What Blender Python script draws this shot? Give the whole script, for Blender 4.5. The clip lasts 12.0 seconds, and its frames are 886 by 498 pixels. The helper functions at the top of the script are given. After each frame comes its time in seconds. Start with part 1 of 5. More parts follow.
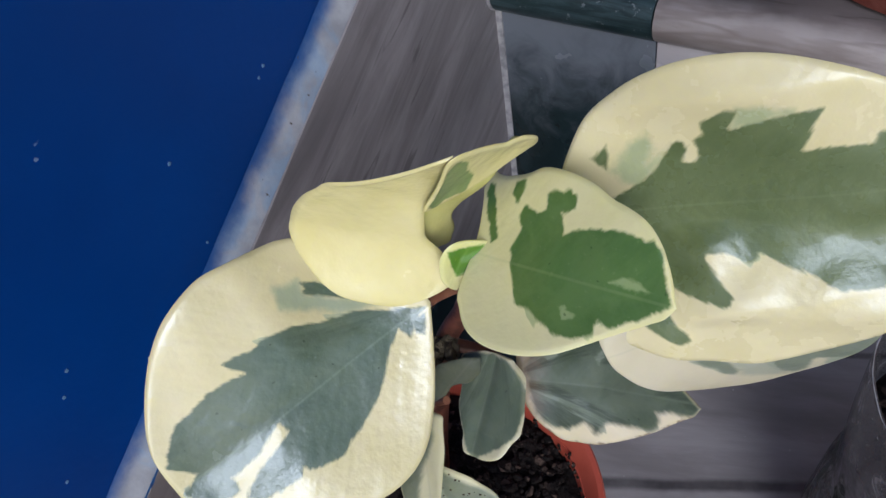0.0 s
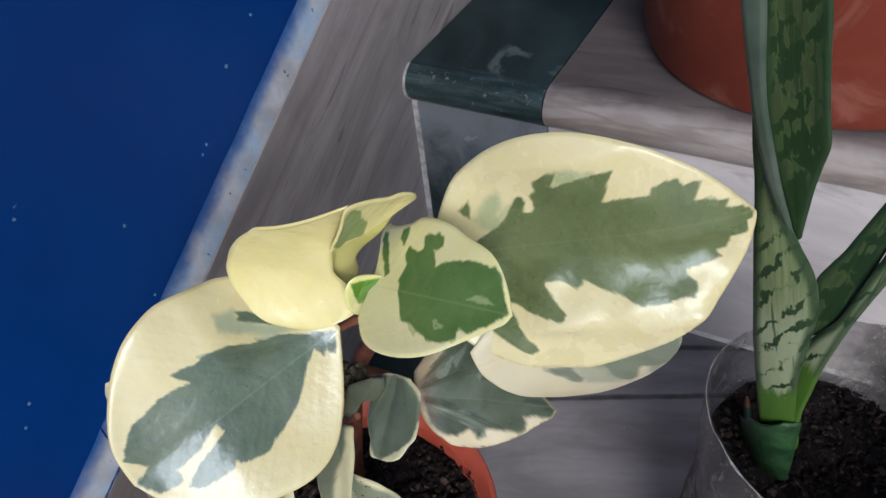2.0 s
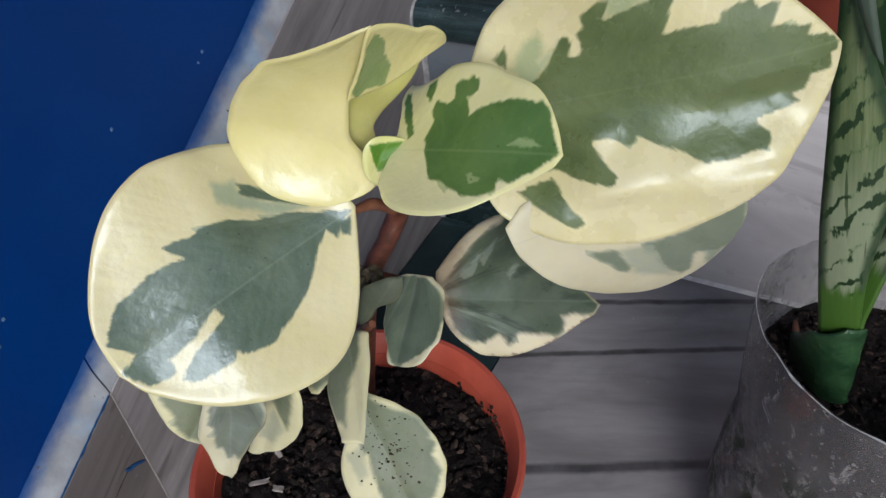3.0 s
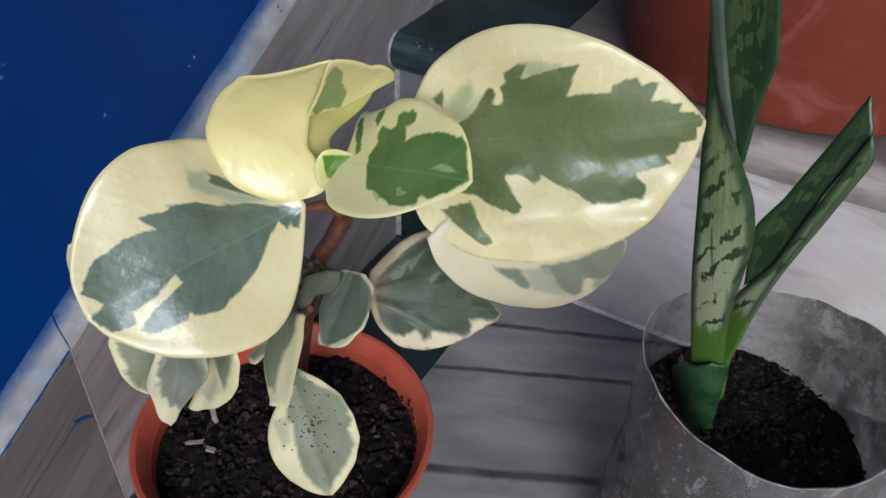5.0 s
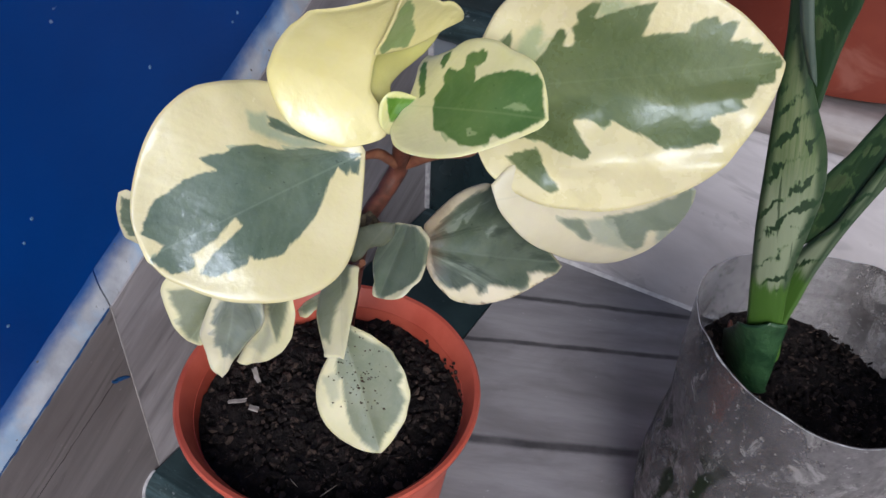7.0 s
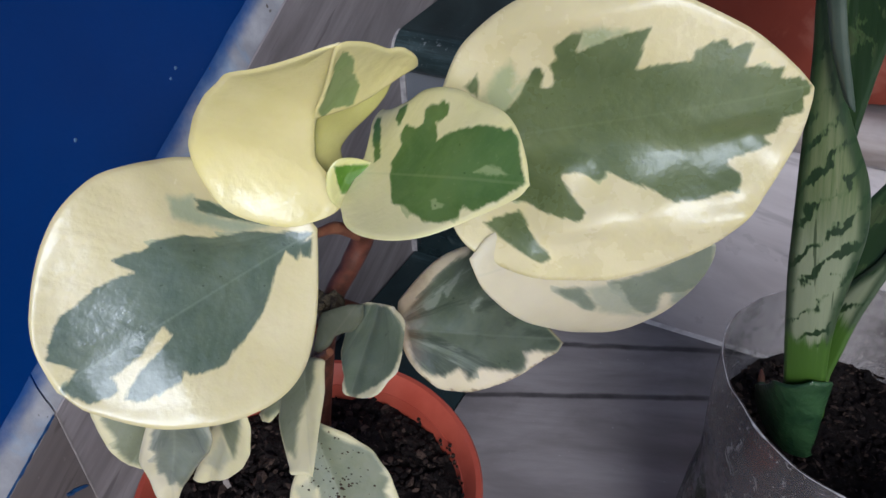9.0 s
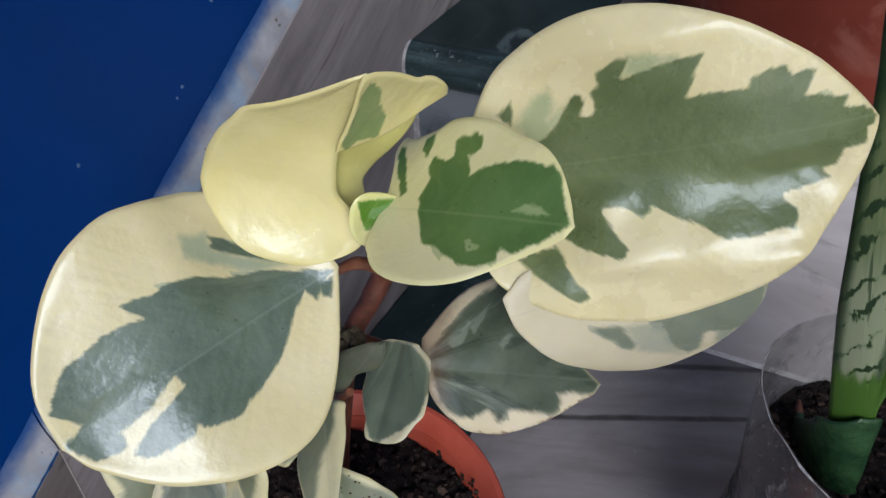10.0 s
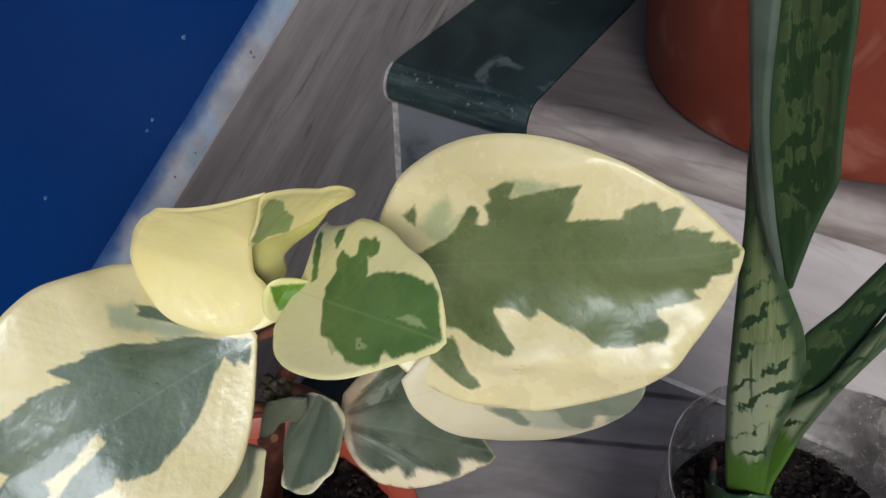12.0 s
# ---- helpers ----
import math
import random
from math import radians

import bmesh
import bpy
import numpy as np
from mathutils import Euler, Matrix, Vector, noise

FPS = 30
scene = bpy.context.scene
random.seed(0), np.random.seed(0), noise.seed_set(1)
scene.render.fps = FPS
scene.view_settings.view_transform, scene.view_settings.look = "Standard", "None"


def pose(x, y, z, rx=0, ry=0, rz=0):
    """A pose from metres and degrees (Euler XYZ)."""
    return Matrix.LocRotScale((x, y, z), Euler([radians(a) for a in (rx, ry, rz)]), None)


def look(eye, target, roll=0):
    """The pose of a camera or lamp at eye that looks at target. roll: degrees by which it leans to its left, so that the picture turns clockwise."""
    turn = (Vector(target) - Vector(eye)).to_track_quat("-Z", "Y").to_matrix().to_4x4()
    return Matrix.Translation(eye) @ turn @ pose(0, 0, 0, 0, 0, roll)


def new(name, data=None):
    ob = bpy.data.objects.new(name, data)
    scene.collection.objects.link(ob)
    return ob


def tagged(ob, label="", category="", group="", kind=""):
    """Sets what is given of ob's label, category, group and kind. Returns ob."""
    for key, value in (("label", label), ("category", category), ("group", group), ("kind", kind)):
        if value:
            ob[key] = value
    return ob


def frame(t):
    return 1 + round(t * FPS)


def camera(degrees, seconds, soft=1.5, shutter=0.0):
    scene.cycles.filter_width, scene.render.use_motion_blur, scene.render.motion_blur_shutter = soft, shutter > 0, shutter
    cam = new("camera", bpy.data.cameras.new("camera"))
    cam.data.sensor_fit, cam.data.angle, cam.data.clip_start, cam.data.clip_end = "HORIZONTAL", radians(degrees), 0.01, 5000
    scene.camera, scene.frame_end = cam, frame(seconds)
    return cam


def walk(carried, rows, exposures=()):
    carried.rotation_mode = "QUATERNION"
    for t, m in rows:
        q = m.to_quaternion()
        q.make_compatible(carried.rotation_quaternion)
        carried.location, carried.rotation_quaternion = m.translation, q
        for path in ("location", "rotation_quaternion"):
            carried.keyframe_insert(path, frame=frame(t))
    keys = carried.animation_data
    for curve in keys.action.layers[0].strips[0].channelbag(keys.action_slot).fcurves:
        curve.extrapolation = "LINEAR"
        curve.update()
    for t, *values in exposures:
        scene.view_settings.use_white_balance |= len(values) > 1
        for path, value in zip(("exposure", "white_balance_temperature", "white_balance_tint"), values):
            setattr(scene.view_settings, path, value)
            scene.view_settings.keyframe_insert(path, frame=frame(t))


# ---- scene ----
cam = camera(56.54, 12.0)
PATH = [
    (0, (0.2046, -0.3357, 0.3768), (0.0753, -0.1776, 0.1571), -11.60),
    (0.5, (0.2072, -0.3615, 0.3792), (0.0853, -0.1921, 0.1637), -7.17),
    (1, (0.2074, -0.3697, 0.3906), (0.0859, -0.1945, 0.1796), -8.59),
    (1.5, (0.2226, -0.3768, 0.4135), (0.1066, -0.1934, 0.2063), -6.54),
    (2, (0.2424, -0.3693, 0.4061), (0.1230, -0.1815, 0.2049), -7.37),
    (2.5, (0.2382, -0.3681, 0.3654), (0.1203, -0.1764, 0.1671), -6.63),
    (3, (0.2313, -0.3805, 0.3562), (0.1128, -0.1874, 0.1596), -6.90),
    (3.5, (0.2364, -0.3885, 0.3613), (0.1200, -0.1925, 0.1663), -6.29),
    (3.7, (0.2391, -0.3882, 0.3614), (0.1255, -0.1886, 0.1683), -5.49),
    (5.3, (0.2627, -0.4117, 0.3799), (0.1512, -0.2079, 0.1901), 3.43),
    (5.5, (0.2622, -0.4143, 0.3740), (0.1514, -0.2108, 0.1834), 4.19),
    (6, (0.2590, -0.4193, 0.3619), (0.1484, -0.2164, 0.1706), 4.90),
    (6.5, (0.2574, -0.4186, 0.3671), (0.1469, -0.2164, 0.1750), 4.61),
    (7, (0.2476, -0.4201, 0.3629), (0.1359, -0.2174, 0.1720), 2.52),
    (7.2, (0.2455, -0.4147, 0.3689), (0.1330, -0.2115, 0.1790), 1.60),
    (8.8, (0.2353, -0.3801, 0.3519), (0.1226, -0.1754, 0.1637), -2.07),
    (9, (0.2329, -0.3768, 0.3503), (0.1185, -0.1713, 0.1640), -2.42),
    (9.5, (0.2212, -0.3734, 0.3486), (0.1063, -0.1679, 0.1627), -2.83),
    (10, (0.2188, -0.3651, 0.3490), (0.1039, -0.1597, 0.1629), -2.91),
    (10.5, (0.2274, -0.3545, 0.3534), (0.1124, -0.1487, 0.1679), -2.85),
    (11, (0.2373, -0.3385, 0.3600), (0.1195, -0.1353, 0.1734), -3.35),
    (11.5, (0.2192, -0.3368, 0.3638), (0.0999, -0.1351, 0.1765), -2.39),
    (12, (0.2408, -0.3443, 0.3823), (0.1233, -0.1500, 0.1862), -0.55),
]
walk(cam, [(t, look(eye, aim, roll)) for t, eye, aim, roll in PATH], [(0, 0.92, 5780, 14), (1, 0.80, 5980, 15), (1.5, 0.82, 6120, 16), (2, 1.0, 6050, 12), (2.5, 0.92, 6150, 10), (3.5, 0.88, 5950, 10), (5.5, 0.92, 6050, 10), (6, 0.92, 6100, 10), (6.5, 1.1, 6080, 10), (7, 1.08, 5950, 14), (9, 0.84, 5850, 15), (10, 0.8, 5950, 13), (11, 0.88, 6280, 11), (12, 0.85, 6370, 11)])


# ---- light ----
world = bpy.data.worlds.new("daylight")
scene.world = world
world.use_nodes = True
sky = world.node_tree.nodes.new("ShaderNodeTexSky")
sky.sky_type, sky.sun_disc = "NISHITA", False
sky.sun_elevation, sky.sun_rotation = radians(28), radians(146)
world.node_tree.links.new(sky.outputs[0], world.node_tree.nodes["Background"].inputs[0])
world.node_tree.nodes["Background"].inputs[1].default_value = 0.065


def sun(direction, strength, angle):
    data = bpy.data.lights.new("sun", "SUN")
    data.energy, data.angle, data.color = strength, radians(angle), (1.0, 0.962, 0.905)
    ob = new("sun", data)
    ob.matrix_world = look((0, 0, 3), Vector((0, 0, 3)) - Vector(direction))


sun((0.50, -0.74, 0.47), 1.3, 30)


# ---- materials ----
def nodes_of(name, rough=0.5, spec=0.5):
    m = bpy.data.materials.new(name)
    m.use_nodes = True
    nt = m.node_tree
    b = nt.nodes["Principled BSDF"]
    b.inputs["Roughness"].default_value = rough
    b.inputs["Specular IOR Level"].default_value = spec
    return m, nt, b


def mixed(nt, fac, a, b):
    n = nt.nodes.new("ShaderNodeMix")
    n.data_type = "RGBA"
    for sock, v in ((n.inputs["Factor"], fac), (n.inputs["A"], a), (n.inputs["B"], b)):
        if hasattr(v, "is_linked"):
            nt.links.new(v, sock)
        elif isinstance(v, (int, float)):
            sock.default_value = v
        else:
            sock.default_value = (*v, 1)
    return n.outputs["Result"]


def value(nt, op, a, b=0.0, c=None, clamp=False):
    n = nt.nodes.new("ShaderNodeMath")
    n.operation, n.use_clamp = op, clamp
    for k, v in enumerate((a, b, c)):
        if v is None:
            continue
        if hasattr(v, "is_linked"):
            nt.links.new(v, n.inputs[k])
        else:
            n.inputs[k].default_value = v
    return n.outputs[0]


def coords(nt, scale=(1, 1, 1), turn=(0, 0, 0)):
    t = nt.nodes.new("ShaderNodeTexCoord")
    m = nt.nodes.new("ShaderNodeMapping")
    m.vector_type = "TEXTURE"
    m.inputs["Scale"].default_value = [1 / s for s in scale]
    m.inputs["Rotation"].default_value = [radians(a) for a in turn]
    nt.links.new(t.outputs["Object"], m.inputs[0])
    return m.outputs[0]


def grain(nt, vec, scale, detail=4.0, rough=0.55, warp=0.0):
    n = nt.nodes.new("ShaderNodeTexNoise")
    n.inputs["Scale"].default_value, n.inputs["Detail"].default_value = scale, detail
    n.inputs["Roughness"].default_value, n.inputs["Distortion"].default_value = rough, warp
    nt.links.new(vec, n.inputs["Vector"])
    return n.outputs["Fac"]


def ramp(nt, fac, lo, hi):
    n = nt.nodes.new("ShaderNodeMapRange")
    n.interpolation_type = "SMOOTHSTEP"
    n.inputs["From Min"].default_value, n.inputs["From Max"].default_value = lo, hi
    nt.links.new(fac, n.inputs["Value"])
    return n.outputs[0]


def relief(nt, b, height, strength, distance):
    n = nt.nodes.new("ShaderNodeBump")
    n.inputs["Strength"].default_value, n.inputs["Distance"].default_value = strength, distance
    nt.links.new(height, n.inputs["Height"])
    nt.links.new(n.outputs[0], b.inputs["Normal"])


def attr(nt, name):
    n = nt.nodes.new("ShaderNodeAttribute")
    n.attribute_name = name
    return n.outputs["Fac"]


def blue_paint():
    m, nt, b = nodes_of("blue_gloss_paint", 0.42, 0.22)
    v = coords(nt)
    broad = grain(nt, v, 9, 3)
    col = mixed(nt, ramp(nt, broad, 0.3, 0.7), (0.0003, 0.030, 0.165), (0.0006, 0.038, 0.20))
    fleck = ramp(nt, grain(nt, v, 260, 1, 0.4), 0.80, 0.84)
    col = mixed(nt, value(nt, "MULTIPLY", fleck, 0.35), col, (0.35, 0.45, 0.58))
    nt.links.new(col, b.inputs["Base Color"])
    relief(nt, b, grain(nt, v, 140, 3), 0.25, 0.0008)
    return m


def bare_edge():
    m, nt, b = nodes_of("scuffed_plaster_edge", 0.7, 0.3)
    v = coords(nt)
    col = mixed(nt, ramp(nt, grain(nt, v, 60, 5), 0.3, 0.75), (0.25, 0.262, 0.285), (0.40, 0.418, 0.452))
    smear = value(nt, "MULTIPLY", ramp(nt, grain(nt, v, 35, 4, 0.6, 0.5), 0.46, 0.64), 0.48)
    col = mixed(nt, smear, col, (0.20, 0.36, 0.56))
    worn = value(nt, "ADD", attr(nt, "fade"), value(nt, "MULTIPLY_ADD", grain(nt, v, 70, 4, 0.6), 0.7, -0.35))
    col = mixed(nt, value(nt, "MULTIPLY", ramp(nt, worn, 0.35, 1.05), 0.93), col, (0.003, 0.065, 0.26))
    col = mixed(nt, ramp(nt, grain(nt, v, 300, 2), 0.70, 0.76), col, (0.10, 0.09, 0.08))
    nt.links.new(col, b.inputs["Base Color"])
    relief(nt, b, grain(nt, v, 220, 4), 0.5, 0.0006)
    return m


def marble(name, dark, light, vein, turn, stretch, rough, spec=0.5, veins=0.62, fine=60):
    """Streaked stone: long soft bands along one direction, with darker veins."""
    m, nt, b = nodes_of(name, rough, spec)
    v = coords(nt, stretch, turn)
    col = mixed(nt, ramp(nt, grain(nt, v, 9, 6, 0.62, 0.8), 0.22, 0.78), dark, light)
    blot = ramp(nt, grain(nt, coords(nt), 26, 5, 0.6, 0.4), 0.45, 0.75)
    col = mixed(nt, value(nt, "MULTIPLY", blot, 0.35), col, dark)
    thin = ramp(nt, grain(nt, v, 14, 3, 0.5, 1.2), veins, veins + 0.10)
    col = mixed(nt, value(nt, "MULTIPLY", thin, 0.6), col, vein)
    dust = grain(nt, coords(nt), fine * 6, 3)
    col = mixed(nt, value(nt, "MULTIPLY", ramp(nt, dust, 0.64, 0.78), 0.13), col, (0.5, 0.48, 0.47))
    nt.links.new(col, b.inputs["Base Color"])
    r = value(nt, "MULTIPLY_ADD", grain(nt, coords(nt), 40, 3), 0.25, rough - 0.12)
    nt.links.new(r, b.inputs["Roughness"])
    relief(nt, b, grain(nt, coords(nt), fine * 3, 4), 0.12, 0.0005)
    return m


def reflecting_green():
    """Dark green riser stone with a pale blue-grey reflection painted in under the nosing."""
    m = marble("green_marble_painted_reflection", (0.008, 0.016, 0.018), (0.028, 0.048, 0.054), (0.12, 0.17, 0.175), (0, 0, 25), (2, 1.3, 2), 0.24, 0.6, 0.62)
    nt = m.node_tree
    b = nt.nodes["Principled BSDF"]
    geo = nt.nodes.new("ShaderNodeNewGeometry")
    sep = nt.nodes.new("ShaderNodeSeparateXYZ")
    nt.links.new(geo.outputs["Position"], sep.inputs[0])
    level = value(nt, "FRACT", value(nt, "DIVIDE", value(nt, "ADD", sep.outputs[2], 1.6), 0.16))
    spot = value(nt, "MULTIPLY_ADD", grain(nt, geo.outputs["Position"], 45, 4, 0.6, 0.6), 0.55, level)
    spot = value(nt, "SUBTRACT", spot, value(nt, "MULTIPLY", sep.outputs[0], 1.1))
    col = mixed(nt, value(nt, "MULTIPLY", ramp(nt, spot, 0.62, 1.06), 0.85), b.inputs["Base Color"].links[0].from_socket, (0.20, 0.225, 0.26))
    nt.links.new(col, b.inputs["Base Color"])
    return m


def striped_stone():
    """Grey tread stone with a few dark seams that run slantwise over it."""
    m, nt, b = nodes_of("grey_striped_tread_stone", 0.5, 0.45)
    geo = nt.nodes.new("ShaderNodeNewGeometry")
    sep = nt.nodes.new("ShaderNodeSeparateXYZ")
    nt.links.new(geo.outputs["Position"], sep.inputs[0])
    slant = value(nt, "ADD", value(nt, "MULTIPLY", sep.outputs[0], -0.3665), value(nt, "MULTIPLY", sep.outputs[1], 0.930))
    wob = value(nt, "MULTIPLY_ADD", grain(nt, geo.outputs["Position"], 40, 6, 0.66), 0.0040, -0.0020)
    slant = value(nt, "ADD", slant, wob)
    v = coords(nt, (1, 5, 1), (0, 0, 21.5))
    col = mixed(nt, ramp(nt, grain(nt, v, 12, 6, 0.6, 0.3), 0.25, 0.75), (0.205, 0.196, 0.200), (0.315, 0.304, 0.310))
    cloud = grain(nt, coords(nt, (1, 1.8, 1), (0, 0, 21.5)), 13, 6, 0.62, 0.5)
    col = mixed(nt, value(nt, "MULTIPLY", ramp(nt, cloud, 0.40, 0.66), 0.55), col, (0.150, 0.139, 0.138))
    dark = None
    for s, k, w in ((-0.0848, 0.01, 0.0017), (-0.1318, 0.058, 0.0015), (-0.2105, 0.07, 0.0024)):
        lean = value(nt, "MULTIPLY_ADD", sep.outputs[0], k, s)
        d = value(nt, "ABSOLUTE", value(nt, "SUBTRACT", slant, lean))
        line = value(nt, "SUBTRACT", 1.0, ramp(nt, d, w * 0.45, w * 1.9))
        dark = line if dark is None else value(nt, "MAXIMUM", dark, line)
    dark = value(nt, "MULTIPLY", dark, value(nt, "MULTIPLY_ADD", grain(nt, coords(nt), 60, 4), 0.9, 0.35, clamp=True))
    col = mixed(nt, value(nt, "MULTIPLY", dark, 0.95), col, (0.018, 0.017, 0.019))
    spot = ramp(nt, grain(nt, coords(nt), 330, 2), 0.72, 0.78)
    col = mixed(nt, value(nt, "MULTIPLY", spot, 0.4), col, (0.6, 0.6, 0.6))
    nt.links.new(col, b.inputs["Base Color"])
    relief(nt, b, value(nt, "SUBTRACT", grain(nt, v, 60, 4), dark), 0.25, 0.0006)
    return m


def plain(name, a, c, scale=60, rough=0.5, spec=0.5, bump=0.2, size=0.0005):
    m, nt, b = nodes_of(name, rough, spec)
    v = coords(nt)
    col = mixed(nt, ramp(nt, grain(nt, v, scale, 5), 0.3, 0.7), a, c)
    nt.links.new(col, b.inputs["Base Color"])
    relief(nt, b, grain(nt, v, scale * 4, 4), bump, size)
    return m


def leaf_skin(name, cream, cream2, green, green2, pale, rough=0.22, spec=0.58, soft=0.5, hem=0.7, veins=1.0, midrib=0.15, rays=0.0, scorch=0.0):
    """Waxy variegated leaf: cream ground, green inside the stored patch, half-tone blotches along its edge, a light rim and midrib."""
    m, nt, b = nodes_of(name, rough, spec)
    v = coords(nt)
    sep = nt.nodes.new("ShaderNodeSeparateXYZ")
    nt.links.new(v, sep.inputs[0])
    across = value(nt, "ABSOLUTE", sep.outputs[1])
    swept = nt.nodes.new("ShaderNodeCombineXYZ")
    nt.links.new(value(nt, "SUBTRACT", sep.outputs[0], value(nt, "MULTIPLY", across, 0.85)), swept.inputs[0])
    nt.links.new(value(nt, "MULTIPLY", sep.outputs[1], 0.28), swept.inputs[1])
    streak = grain(nt, swept.outputs[0], 330, 4, 0.62)
    patch = value(nt, "ADD", attr(nt, "patch"), value(nt, "MULTIPLY_ADD", streak, 2.7, -1.35))
    patch = value(nt, "ADD", patch, value(nt, "MULTIPLY_ADD", grain(nt, v, 900, 2), 0.5, -0.25))
    wash = value(nt, "ADD", attr(nt, "wash"), value(nt, "MULTIPLY_ADD", grain(nt, v, 300, 3, 0.6), 3.0, -1.5))
    ground = mixed(nt, ramp(nt, grain(nt, v, 45, 4), 0.3, 0.7), cream, cream2)
    fine = ramp(nt, grain(nt, swept.outputs[0], 150, 5, 0.6, 0.3), 0.3, 0.75)
    ground = mixed(nt, value(nt, "MULTIPLY", fine, 0.035), ground, pale)
    ground = mixed(nt, value(nt, "MULTIPLY", ramp(nt, wash, -1.6, 1.2), 0.8), ground, pale)
    near = ramp(nt, value(nt, "ADD", patch, value(nt, "MULTIPLY_ADD", grain(nt, swept.outputs[0], 120, 3, 0.5), 16.0, -9.8)), -0.2, 0.4)
    ground = mixed(nt, value(nt, "MULTIPLY", near, 0.65), ground, pale)
    deep = mixed(nt, ramp(nt, grain(nt, v, 55, 5, 0.65, 0.5), 0.35, 0.65), green, green2)
    deep = mixed(nt, value(nt, "MULTIPLY", ramp(nt, streak, 0.35, 0.7), 0.35), deep, green2)
    deep = mixed(nt, value(nt, "MULTIPLY", ramp(nt, wash, -0.3, 0.6), 0.75), deep, pale)
    fleck = ramp(nt, grain(nt, v, 900, 2), 0.66, 0.72)
    deep = mixed(nt, value(nt, "MULTIPLY", fleck, 0.10), deep, pale)
    if rays:
        angle = value(nt, "ARCTAN2", sep.outputs[1], value(nt, "ADD", sep.outputs[0], 0.006))
        fan = nt.nodes.new("ShaderNodeCombineXYZ")
        nt.links.new(value(nt, "MULTIPLY", angle, 0.020), fan.inputs[0])
        nt.links.new(value(nt, "MULTIPLY", sep.outputs[0], 0.16), fan.inputs[1])
        vein = ramp(nt, grain(nt, fan.outputs[0], 190, 4, 0.6, 0.4), 0.50, 0.64)
        deep = mixed(nt, value(nt, "MULTIPLY", vein, rays), deep, [c * 0.5 for c in green])
        blot = ramp(nt, grain(nt, fan.outputs[0], 120, 5, 0.65, 0.5), 0.56, 0.68)
        deep = mixed(nt, value(nt, "MULTIPLY", blot, rays), deep, pale)
    dot = ramp(nt, grain(nt, v, 650, 1, 0.4), 0.76, 0.79)
    deep = mixed(nt, value(nt, "MULTIPLY", dot, 0.5), deep, [c * 0.35 for c in green])
    col = mixed(nt, ramp(nt, patch, -soft, soft), ground, deep)
    rib = value(nt, "SUBTRACT", 1.0, ramp(nt, value(nt, "ABSOLUTE", attr(nt, "rib")), 0.10, 0.50))
    col = mixed(nt, value(nt, "MULTIPLY", rib, midrib), col, pale)
    rim = value(nt, "SUBTRACT", 1.0, ramp(nt, attr(nt, "rim"), 0.3, 1.3))
    col = mixed(nt, value(nt, "MULTIPLY", rim, hem), col, cream)
    if scorch:
        brown = mixed(nt, grain(nt, v, 500, 4, 0.65), (0.045, 0.022, 0.012), (0.19, 0.105, 0.06))
        burnt = value(nt, "SUBTRACT", 1.0, ramp(nt, value(nt, "MULTIPLY_ADD", grain(nt, v, 260, 4, 0.65), 4.5, attr(nt, "rim")), 1.9, 2.9))
        foot = value(nt, "SUBTRACT", 1.0, ramp(nt, value(nt, "MULTIPLY_ADD", grain(nt, v, 200, 4, 0.65), 0.008, sep.outputs[0]), 0.003, 0.012))
        col = mixed(nt, value(nt, "MULTIPLY", value(nt, "MAXIMUM", burnt, value(nt, "MULTIPLY", foot, 0.8)), scorch), col, brown)
    nt.links.new(col, b.inputs["Base Color"])
    nt.links.new(value(nt, "MULTIPLY_ADD", grain(nt, v, 90, 4, 0.6), 0.20, rough - 0.09), b.inputs["Roughness"])
    b.inputs["Specular Tint"].default_value = (0.80, 0.90, 1.0, 1)
    b.inputs["Subsurface Weight"].default_value = 0.25
    b.inputs["Subsurface Radius"].default_value = (0.002, 0.0018, 0.0006)
    b.inputs["Subsurface Scale"].default_value = 1.0
    wave = grain(nt, swept.outputs[0], 95, 2, 0.5, 0.4)
    bump = value(nt, "ADD", value(nt, "MULTIPLY", wave, 0.75 * veins), value(nt, "MULTIPLY", grain(nt, v, 170, 3), 0.42))
    bump = value(nt, "ADD", bump, value(nt, "MULTIPLY", grain(nt, v, 420, 4, 0.65), 0.16))
    relief(nt, b, bump, 0.5, 0.0013)
    return m


